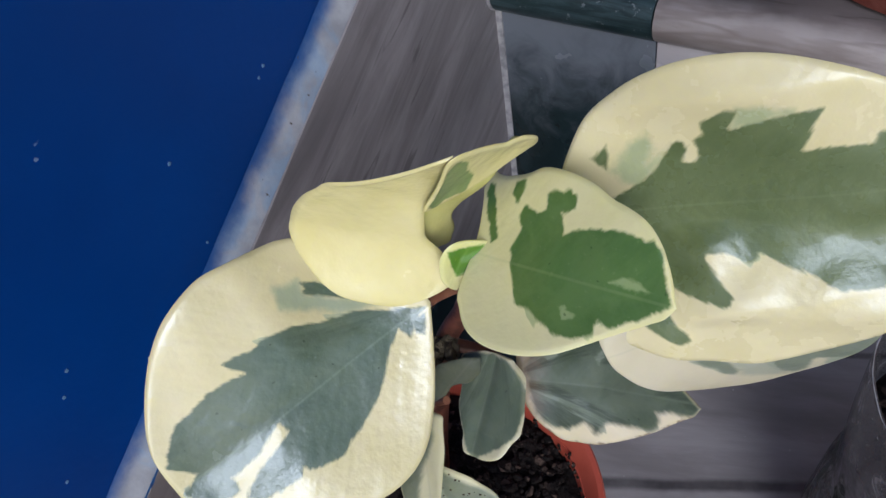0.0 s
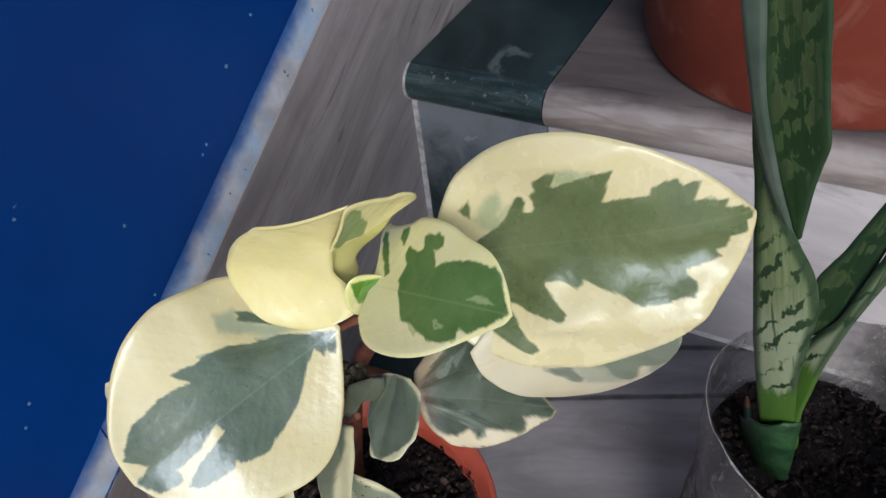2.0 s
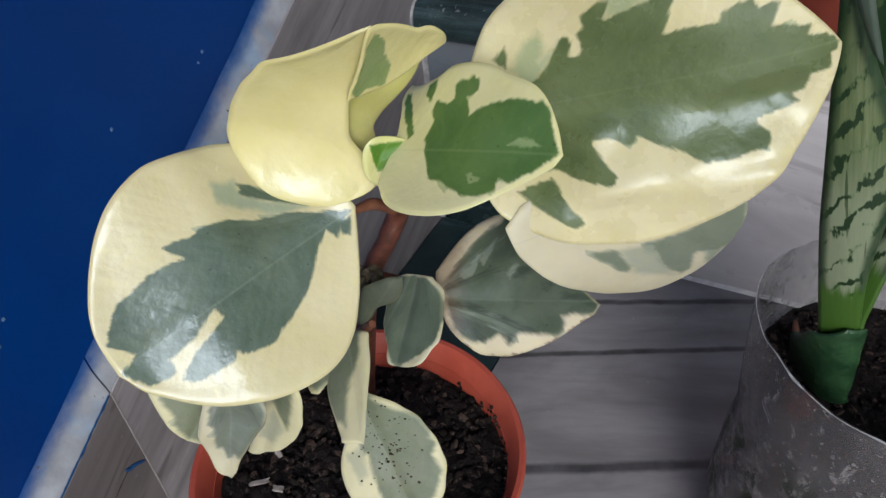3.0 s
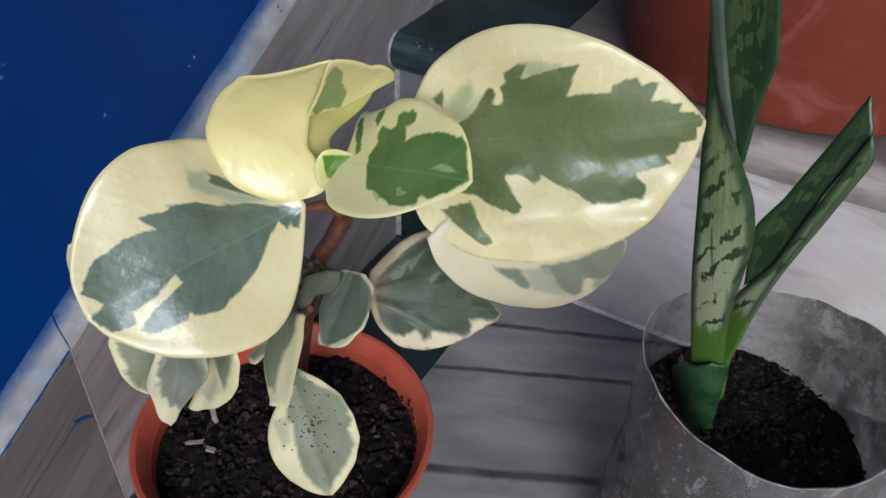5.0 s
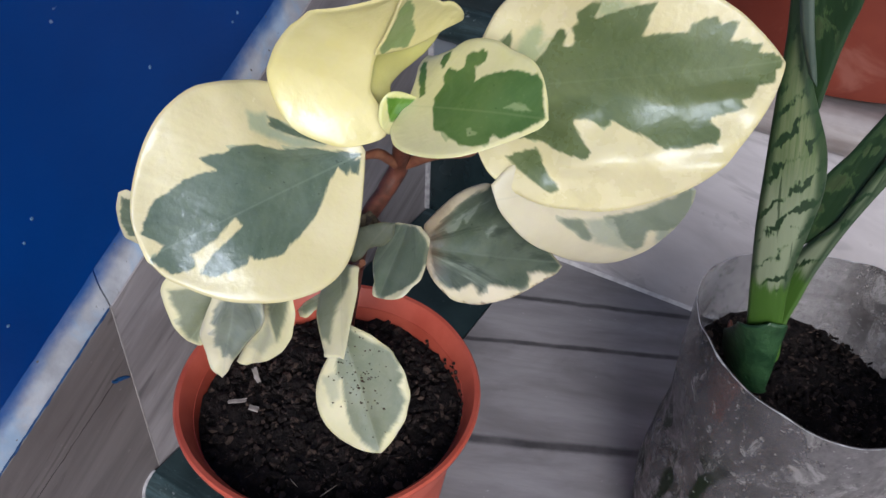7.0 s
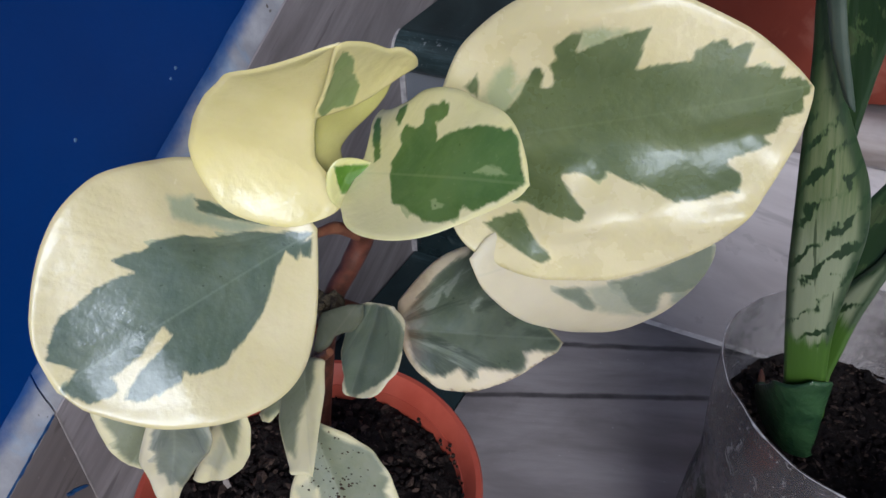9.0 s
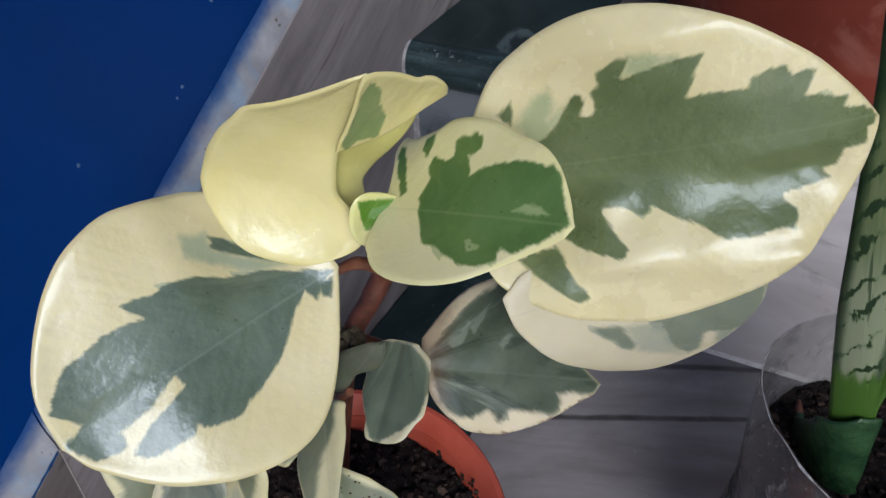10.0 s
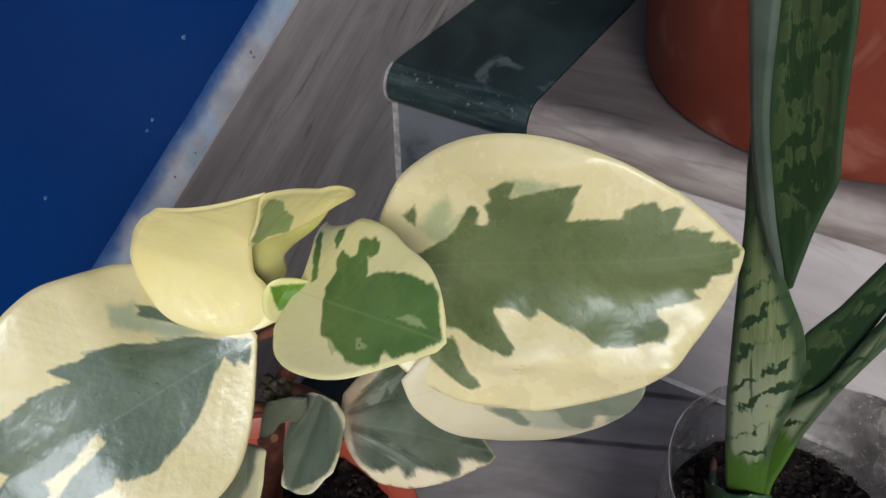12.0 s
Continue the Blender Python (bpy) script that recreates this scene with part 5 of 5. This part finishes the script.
        lower=[7.2, 5.6, 0.9, -4.7, -5.1, -5.6, -6.0, -7.4, -10.2, -12.5, -11.7, -8.1, -4.7, -2.5, -1.3, -0.6, -0.3, -0.1],
        green=[],
        pale=[],
    ),
    'S1e': dict(
        at=(0.2432, -0.1876, 0.2434), turn=(-119.9, -71.3, -151.5), bend=(0.000, 0.000, 0.000, 0.000, 0.000, -2.500),
        span=(14.1, 103.1),
        upper=[3.1, 3.7, 5.1, 5.8, 6.5, 7.2, 7.2, 7.2, 6.7, 6.0, 5.2, 4.4, 3.6, 3.0, 2.5, 1.1, -0.1, -0.5],
        lower=[3.1, 3.0, 3.0, 3.1, 3.3, 3.4, 3.3, 3.1, 2.8, 1.9, 0.6, -0.8, -1.9, -2.4, -2.8, -1.7, -0.8, -0.5],
        green=[],
        pale=[],
    ),
    'S2': dict(
        at=(0.2377, -0.1753, 0.2418), turn=(-126.1, -77.2, -144.6), bend=(0.000, 0.000, 0.000, 0.000, 0.000, 2.000),
        span=(-0.2, 102.2),
        upper=[0.8, 0.9, 1.3, 1.9, 2.8, 3.9, 5.3, 6.4, 6.9, 6.9, 6.6, 6.0, 5.8, 5.8, 4.0, 1.9, 0.6, 0.1],
        lower=[0.8, -0.9, -1.4, -2.2, -3.3, -4.7, -6.7, -9.0, -8.9, -8.9, -9.1, -9.4, -9.2, -8.6, -6.0, -2.6, -0.6, 0.1],
        green=[],
        pale=[],
    ),
    'S3': dict(
        at=(0.2483, -0.1485, 0.1770), turn=(45.6, -75.0, 32.6), bend=(0.000, 0.000, 0.000, 0.000, 0.000, 1.000),
        span=(-0.5, 82.3),
        upper=[-0.3, -0.0, 0.8, 2.2, 4.1, 5.9, 7.9, 6.9, 5.3, 4.5, 3.7, 2.9, 2.3, 1.8, 1.4, 1.1, 0.9, 0.8],
        lower=[-0.3, -0.6, -1.6, -3.2, -5.1, -5.4, -5.8, -5.6, -5.3, -5.0, -5.5, -6.0, -6.4, -6.5, -3.4, -1.1, 0.3, 0.8],
        green=[],
        pale=[],
    ),
    'S4': dict(
        at=(0.2528, -0.1604, 0.1343), turn=(28.2, -78.1, 50.5), bend=(0.000, 0.000, 0.000, 0.000, 0.000, -2.000),
        span=(-12.5, 114.3),
        upper=[2.4, 2.6, 3.5, 4.9, 6.8, 9.1, 11.1, 12.3, 9.5, 5.2, 3.8, 2.6, 1.4, 0.1, -0.8, -1.6, -2.0, -2.2],
        lower=[2.4, 1.4, -1.5, -2.9, -1.0, 1.2, 1.5, 1.9, 1.4, 0.4, -1.2, -3.0, -4.4, -5.6, -6.5, -5.3, -3.0, -2.2],
        green=[],
        pale=[],
    ),
    'S5': dict(
        at=(0.2538, -0.1652, 0.1109), turn=(-127.2, -73.8, -144.0), bend=(0.000, 0.000, 0.000, 0.000, 0.000, -5.000),
        span=(1.0, 45.3),
        upper=[16.8, 17.4, 19.0, 20.5, 20.0, 19.4, 18.8, 18.1, 16.8, 14.8, 12.8, 10.9, 9.2, 7.7, 2.6, -1.3, -3.6, -4.4],
        lower=[16.8, 14.7, 8.4, -2.3, -2.9, -3.5, -4.3, -5.1, -5.8, -6.5, -7.2, -8.0, -8.8, -9.4, -9.4, -6.7, -5.0, -4.4],
        green=[],
        pale=[],
    ),
}


def profile(values, s):
    """Smooth value between evenly spaced stations."""
    n = len(values) - 1
    x = min(max(s, 0.0), 1.0) * n
    i = min(int(x), n - 1)
    t = x - i
    a, b_, c, d = values[max(i - 1, 0)], values[i], values[i + 1], values[min(i + 2, n)]
    return 0.5 * (2 * b_ + (c - a) * t + (2 * a - 5 * b_ + 4 * c - d) * t * t + (3 * b_ - a - 3 * c + d) * t ** 3)


def signed(poly, x, y):
    """Distance of points to a patch's edge, positive inside."""
    p = np.array(poly, float)
    q = np.roll(p, -1, axis=0)
    best = np.full(x.shape, 1e9)
    inside = np.zeros(x.shape, bool)
    for (ax, ay), (bx, by) in zip(p, q):
        dx, dy = bx - ax, by - ay
        t = np.clip(((x - ax) * dx + (y - ay) * dy) / (dx * dx + dy * dy + 1e-9), 0, 1)
        best = np.minimum(best, (x - ax - t * dx) ** 2 + (y - ay - t * dy) ** 2)
        cross = ((ay > y) != (by > y)) & (x < dx * (y - ay) / (dy + 1e-12) + ax)
        inside ^= cross
    return np.where(inside, 1, -1) * np.sqrt(best)


def ease(t):
    t = np.clip(t, 0, 1)
    return t * t * (3 - 2 * t)


WRINKLES = ((0.2, 3.1, 0.4, 0.13), (-0.5, 2.3, 2.2, 0.10), (0.9, 1.9, 4.1, 0.08), (-1.1, 2.6, 1.0, 0.09), (0.4, 1.3, 5.2, 0.05))


def leaf_relief(key, X, Y):
    """Folds and swellings of single leaves, in millimetres over the bent blade."""
    if key == "A":
        inner = ease((X - 16) / 14) * ease((84 - X) / 14) * ease((-Y - 3) / 7) * ease((29 + Y) / 6)
        lift = 3.9 * ease((-Y - 5) / 20) * ease((X - 4) / 14) * ease((88 - X) / 18)
        crease = (1.6 + 0.05 * (X - 35)) * np.exp(-(((Y + 24) / 7.5) ** 2)) * ease((X - 20) / 18) * ease((86 - X) / 18)
        flap = -0.52 * 2 * np.log1p(np.exp((-Y - 28) / 2)) * ease((74 - X) / 30) * (1 + 0.5 * ease((36 - X) / 14))
        shoulder = -1.2 * ease((Y - 24) / 12) + 0.7 * np.sin(X / 7.5 + Y / 9) * ease((Y - 4) / 10)
        fold = 0.9 * np.exp(-(((Y - 25) / 3.5) ** 2)) * ease((X - 8) / 10) * ease((66 - X) / 20)
        wrinkle = sum(size * np.sin(X * math.cos(a) / w + Y * math.sin(a) / w + p + 1.1 * np.sin(Y / 6 + p * 3)) for a, w, p, size in WRINKLES)
        return lift + crease + flap + shoulder + fold + inner * (wrinkle + -0.15 * (X - 48))
    if key == "C":
        roll = -0.27 * 3 * np.log1p(np.exp((X - 50) / 3))
        return roll + 0.35 * np.sin(X / 6.5) * np.sin(Y / 8) - 0.5 * np.exp(-((Y / 4) ** 2)) - 6.0 * ease((-Y - 2) / 16) * ease((36 - X) / 18)
    if key == "B":
        return 1.8 * np.exp(-(((X - 36) / 11) ** 2 + ((Y - 7) / 8) ** 2))
    if key == "D":
        return 0.8 * np.exp(-(((X - 36) / 10) ** 2 + ((Y + 1) / 9) ** 2)) - 0.5 * np.exp(-(((X - 42 - Y * 0.5) / 5) ** 2)) + 8.0 * ease((30 - X) / 24)
    if key == "D3":
        return -6.0 * ease((24 - X) / 16)
    if key == "E":
        return -0.5 * np.exp(-((Y / 2.2) ** 2)) * ease((40 - X) / 20) + 0.4 * np.sin(X / 4 - abs(Y) / 4) * ease((X - 4) / 12) * ease((44 - X) / 10)
    if key == "H":
        return 0.6 * np.sin(X / 5.0 + 0.5)
    if key == "K2":
        return 1.2 * np.sin(X / 3.4 + 1.0 + Y / 7) * np.sin(Y / 2.6 + 0.6) - 0.6 * np.exp(-((Y / 2.0) ** 2))
    if key in ("J", "F", "K1", "K2", "K3", "G"):
        return 0.5 * np.sin(X / 5.0 + 1.0) * np.sin(Y / 4.5) - 0.8 * np.exp(-((Y / 2.5) ** 2))
    return 0 * X


LIP = {"D": 1.4, "M": 1.4, "D2": 0.8, "C": 0.5, "A": 0.1, "B": 0.3}
POWERS = [(i, n - i) for n in range(5) for i in range(n, -1, -1)]


def swelling(shape, X, Y):
    """Broad hollows and swellings of a blade, as a low polynomial over its length and width."""
    return sum((c * (X / 50) ** i * (Y / 50) ** j for c, (i, j) in zip(shape.get("swell", ()), POWERS)), 0 * X)


def blade(name, key, material, parent, label="", thick=0.9, fine=(110, 80), edge=1.0):
    """A leaf blade in its own frame: x from foot to tip and y across, in millimetres; bend gives the height over that plane."""
    nu, nv = fine
    shape = LEAVES[key]
    x0, x1 = shape["span"]
    k = shape["bend"]
    s = np.linspace(0, 1, nu)
    xs = x0 + (x1 - x0) * (1 - np.cos(np.pi * s)) / 2
    up = np.array([profile(shape["upper"], v) for v in s])
    lo = np.array([profile(shape["lower"], v) for v in s])
    up = np.maximum(up, lo + 0.02)
    f = (1 - np.cos(np.pi * np.linspace(0, 1, nv))) / 2
    X = np.repeat(xs[:, None], nv, 1)
    Y = lo[:, None] + (up - lo)[:, None] * f[None]
    Z = k[0] + k[1] * X + k[2] * Y + (k[3] * X * X + k[4] * X * Y + k[5] * Y * Y) / 100
    Z = Z + swelling(shape, X, Y) + leaf_relief(key, X, Y)
    wide = (up - lo)[:, None]
    rim = np.minimum(np.minimum(f, 1 - f)[None] * wide, np.minimum(X - x0, x1 - X) * 1.0 + 0.0)
    body = thick * np.clip(rim / 1.2, 0, 1) ** 0.5
    Z = Z - 0.7 * np.exp(-rim / 2.2) * edge
    Z = Z + LIP.get(key, 0.0) * np.exp(-((rim / 4.5) ** 2))
    verts = [(a, b_, c) for a, b_, c in zip(X.ravel(), Y.ravel(), (Z + body * 0.5).ravel())]
    verts += [(a, b_, c) for a, b_, c in zip(X.ravel(), Y.ravel(), (Z - body * 0.5).ravel())]
    n = nu * nv
    faces = []
    for i in range(nu - 1):
        for j in range(nv - 1):
            a = i * nv + j
            faces.append((a, a + nv, a + nv + 1, a + 1))
            faces.append((n + a, n + a + 1, n + a + nv + 1, n + a + nv))
    me = bpy.data.meshes.new(name)
    me.from_pydata([(a / 1000, b_ / 1000, c / 1000) for a, b_, c in verts], [], faces)

    def store(key, vals):
        at = me.attributes.new(key, "FLOAT", "POINT")
        at.data.foreach_set("value", np.concatenate([vals.ravel(), vals.ravel()]).astype(np.float32))

    def cover(polys):
        out = np.full(X.shape, -9.0)
        for poly in polys:
            out = np.maximum(out, signed(poly, X, Y))
        return out

    store("patch", cover(shape["green"]))
    store("wash", cover(shape["pale"]))
    store("rim", rim / edge if edge > 0 else rim + 9)
    store("rib", Y + 0 * X)
    for p in me.polygons:
        p.use_smooth = True
    me.materials.append(material)
    ob = new(name, me)
    bm = bmesh.new()
    bm.from_mesh(me)
    bmesh.ops.remove_doubles(bm, verts=bm.verts, dist=0.00002)
    bm.to_mesh(me)
    bm.free()
    ob.parent = parent
    ob.matrix_basis = Matrix.Translation(-parent.location) @ pose(*shape["at"], *shape["turn"])
    if label:
        ob["label"] = label
    return ob


CREAM_A, CREAM_B = (0.60, 0.540, 0.295), (0.665, 0.605, 0.375)
OLD = leaf_skin("waxy_cream_and_grey_green_leaf", CREAM_A, CREAM_B, (0.096, 0.130, 0.050), (0.134, 0.170, 0.072), (0.30, 0.36, 0.20), rough=0.26, spec=0.5, rays=0.12)
# The bluish cast of this green stands in for reflected sky.
SKY_TINTED = leaf_skin("waxy_cream_and_sky_tinted_green_leaf", CREAM_A, CREAM_B, (0.086, 0.122, 0.082), (0.122, 0.160, 0.112), (0.29, 0.36, 0.26), rays=0.22)
YOUNG = leaf_skin("young_cream_and_green_leaf", (0.66, 0.63, 0.31), (0.73, 0.69, 0.40), (0.074, 0.150, 0.034), (0.106, 0.188, 0.052), (0.30, 0.38, 0.17))
YELLOW = leaf_skin("young_yellow_leaf", (0.66, 0.592, 0.265), (0.72, 0.655, 0.335), (0.20, 0.28, 0.10), (0.24, 0.31, 0.13), (0.40, 0.44, 0.2), midrib=0.0)
DULL = leaf_skin("dull_grey_green_leaf", (0.50, 0.47, 0.30), (0.58, 0.55, 0.38), (0.098, 0.130, 0.086), (0.140, 0.172, 0.120), (0.25, 0.28, 0.21), 0.36, 0.45, hem=0.15, rays=0.35)
DARK = leaf_skin("dark_grey_green_leaf", (0.58, 0.52, 0.35), (0.66, 0.59, 0.43), (0.070, 0.094, 0.060), (0.108, 0.132, 0.090), (0.21, 0.245, 0.19), 0.40, 0.35, soft=1.1, hem=0.3, rays=0.8, scorch=0.75)
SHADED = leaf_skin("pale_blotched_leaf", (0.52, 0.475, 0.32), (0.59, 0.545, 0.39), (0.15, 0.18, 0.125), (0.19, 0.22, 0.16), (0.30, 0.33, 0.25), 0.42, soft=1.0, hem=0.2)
GREY = leaf_skin("creased_grey_leaf", (0.52, 0.49, 0.33), (0.60, 0.56, 0.39), (0.135, 0.158, 0.120), (0.20, 0.222, 0.175), (0.30, 0.32, 0.27), 0.5, soft=0.8, hem=0.3, rays=0.5)
DUSTY = leaf_skin("dusty_old_leaf", (0.56, 0.53, 0.31), (0.64, 0.60, 0.38), (0.145, 0.168, 0.098), (0.20, 0.218, 0.142), (0.36, 0.37, 0.26), 0.55, soft=1.2, hem=0.3)
LIME = leaf_skin("lime_green_bud", (0.58, 0.58, 0.24), (0.64, 0.62, 0.30), (0.072, 0.180, 0.014), (0.10, 0.22, 0.022), (0.30, 0.42, 0.12), hem=0.5, midrib=0.1)
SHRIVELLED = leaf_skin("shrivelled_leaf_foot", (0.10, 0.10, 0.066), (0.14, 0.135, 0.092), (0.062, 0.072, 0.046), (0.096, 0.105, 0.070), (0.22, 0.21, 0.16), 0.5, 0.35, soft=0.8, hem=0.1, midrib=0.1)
# Deeper olive copy of YELLOW: the fold's shade is put into its colour.
SHADED_FOLD = leaf_skin("shaded_yellow_leaf_fold", (0.50, 0.485, 0.16), (0.58, 0.55, 0.21), (0.20, 0.28, 0.10), (0.24, 0.31, 0.13), (0.40, 0.44, 0.2), midrib=0.0)
SNAKE, SNAKE_TOP, SNAKE_IN = snake_skin(True), snake_skin(False, 0.14), snake_skin(False, 0.15)
TURNED = plain("grey_green_leaf_underside", (0.038, 0.062, 0.044), (0.080, 0.108, 0.084), 45, 0.34, 0.5, 0.3, 0.0006)
SHEATH = plain("dark_green_sheath", (0.008, 0.030, 0.012), (0.030, 0.078, 0.030), 90, 0.28, 0.5, 0.5, 0.0012)
BARK = plain("reddish_brown_stem", (0.050, 0.018, 0.011), (0.12, 0.040, 0.024), 250, 0.45, 0.5, 0.4)
PINK = plain("pinkish_green_stalk", (0.13, 0.042, 0.024), (0.22, 0.095, 0.050), 200, 0.42)
WITHER = plain("withered_brown_node", (0.05, 0.04, 0.025), (0.12, 0.10, 0.06), 400, 0.8, 0.3, 0.8, 0.001)

plant = tagged(empty("peperomia_plant", (POT.x, POT.y, 0.093)), "variegated peperomia with waxy cream and green leaves in orange pot", "plant")


KIND = {"A": (OLD, "large cream leaf with a jagged grey-green centre", (170, 130)), "B": (YOUNG, "young cupped leaf with a fresh green centre", (140, 110)),
        "C": (SKY_TINTED, "broad cream leaf with a grey-green centre, bluish from painted sky reflection", (160, 130)), "D": (YELLOW, "folded young pale yellow leaf", (130, 110)),
        "D2": (YELLOW, "turned-up flap of the yellow leaf", (70, 60)), "D3": (SHADED_FOLD, "inner fold of the yellow leaf, its shade put into the colour", (60, 50)), "M": (LIME, "tiny folded green leaf bud", (50, 40)), "F2": (SHRIVELLED, "withered grey-green leaf base", (40, 40)),
        "E": (DARK, "dull grey-green leaf with a cream edge", (110, 90)), "H": (SHADED, "pale shaded leaf under the large one", (100, 80)),
        "F": (DULL, "small round grey-green leaf", (70, 60)), "G": (DUSTY, "narrow drooping leaf", (60, 40)), "G2": (DUSTY, "tiny curled leaf", (30, 20)),
        "J": (DUSTY, "old leaf lying on the soil, specked with dirt", (80, 60)), "K1": (DUSTY, "lower cream-edged leaf", (60, 50)),
        "K2": (GREY, "lower grey leaf, creased", (60, 50)), "K3": (DUSTY, "lower cream leaf", (60, 50)), "L": (DULL, "leaf edge behind the broad one", (30, 30))}
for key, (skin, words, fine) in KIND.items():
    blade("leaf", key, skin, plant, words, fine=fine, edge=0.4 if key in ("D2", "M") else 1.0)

NODE, TOP = (0.1165, -0.2165, 0.2005), (0.1240, -0.2270, 0.2235)
part("stem", tube([(0.099, -0.238, 0.086), (0.101, -0.232, 0.130), (0.1055, -0.2245, 0.172), (0.1125, -0.2195, 0.190), NODE, (0.1205, -0.2215, 0.213), TOP], [0.0042, 0.0038, 0.0034, 0.0032, 0.0034, 0.0030, 0.0022]), BARK, plant, "reddish-brown fleshy stem")
for pts, rad in (([NODE, (0.130, -0.2165, 0.2100), (0.1460, -0.2215, 0.2200), (0.153, -0.219, 0.2270)], (0.0022, 0.0019, 0.0020, 0.0012)),
                 ([NODE, (0.1165, -0.2230, 0.2070), (0.1165, -0.2300, 0.2130), (0.1150, -0.2385, 0.2155)], (0.0022, 0.0018, 0.0018, 0.0010)),
                 ([(0.108, -0.2235, 0.176), (0.116, -0.2195, 0.172), (0.126, -0.2195, 0.170), (0.137, -0.2235, 0.171)], (0.0022, 0.0019, 0.0016, 0.0009)),
                 ([(0.102, -0.2300, 0.150), (0.106, -0.2360, 0.160), (0.115, -0.2385, 0.171)], (0.0020, 0.0018, 0.0012)),
                 ([(0.102, -0.2310, 0.150), (0.104, -0.2420, 0.152), (0.112, -0.2490, 0.146)], (0.0020, 0.0018, 0.0012)),
                 ([(0.104, -0.2265, 0.165), (0.098, -0.2400, 0.176), (0.092, -0.2620, 0.176), (0.088, -0.2720, 0.172)], (0.0020, 0.0017, 0.0016, 0.0010)),
                 ([TOP, (0.1255, -0.2285, 0.2260), (0.1275, -0.2295, 0.2280)], (0.0016, 0.0012, 0.0008)),
                 ([TOP, (0.1235, -0.2295, 0.2252), (0.1235, -0.2318, 0.2268)], (0.0016, 0.0012, 0.0009))):
    part("leaf_stalk", tube(pts, rad), PINK, plant, "pinkish fleshy leaf stalk")
bm = lumps((0.1085, -0.2280), 0.004, 0.180, 26, 0.0015, 0.0030, 21, 1.0)
part("withered_node", bm, WITHER, plant, "withered brown leaf scar on the stem")
scar = LEAVES["E"]["at"]
part("withered_node", lumps((scar[0] - 0.003, scar[1] + 0.001), 0.0026, scar[2] - 0.0075, 16, 0.0006, 0.0014, 33, 1.0), WITHER, plant, "brown shrivelled leaf foot")

snake = tagged(empty("snake_plant", (CUP.x, CUP.y, 0.103)), "snake plant with upright mottled dark green leaves in the cut bottle", "plant")
for key in ("S1", "S1e", "S2", "S3", "S4", "S5"):
    blade("sheath" if key == "S5" else "leaf", key, SHEATH if key == "S5" else SNAKE if key in ("S1", "S4") else SNAKE_IN if key == "S3" else TURNED if key == "S1e" else SNAKE_TOP, snake, "dark green outer sheath" if key == "S5" else "turned-over grey-green leaf edge" if key == "S1e" else "upright mottled grey-green leaf", thick=1.6, fine=(90, 40), edge=0.3)

shoot = part("shoot", tube([(0.2385, -0.1480, 0.100), (0.2360, -0.1430, 0.110), (0.2338, -0.1375, 0.1165)], (0.0034, 0.0026, 0.0011)), SHEATH, snake, "small pointed green shoot beside the sheath")
part("shoot_tip", tube([(0.2341, -0.1382, 0.1158), (0.2332, -0.1362, 0.1178), (0.2328, -0.1352, 0.1190)], (0.0014, 0.0011, 0.0004)), PINK, shoot, "dry pinkish tip")

# ---- dirt on the old leaf, paint marks ----
CRUMB = plain("dark_dirt_specks", (0.022, 0.014, 0.010), (0.075, 0.048, 0.034), 900, 0.9, 0.2)
shape = LEAVES["J"]
rnd = random.Random(11)
bm = bmesh.new()
frame_j = pose(*shape["at"], *shape["turn"])
for _ in range(110):
    x = rnd.gauss(20, 9)
    y = rnd.gauss(1, 6)
    if not 3 < x < 44 or abs(y) > 13:
        continue
    z = leaf_relief("J", np.float64(x), np.float64(y)) + np.polyval((shape["bend"][3] / 100, shape["bend"][1], shape["bend"][0]), x) + 0.55
    made = bmesh.ops.create_icosphere(bm, subdivisions=1, radius=rnd.uniform(0.00012, 0.00040) * (1.7 if rnd.random() < 0.08 else 1))["verts"]
    at = frame_j @ Vector((x / 1000, y / 1000, float(z) / 1000))
    for v in made:
        v.co = at + Vector((v.co.x * 1.3, v.co.y, v.co.z * 0.7))
specks = tagged(empty("dirt_specks", (POT.x, POT.y, 0.12)), "dark dirt specks on the old lower leaf", "dirt", kind="stuff")
part("specks", bm, CRUMB, specks)
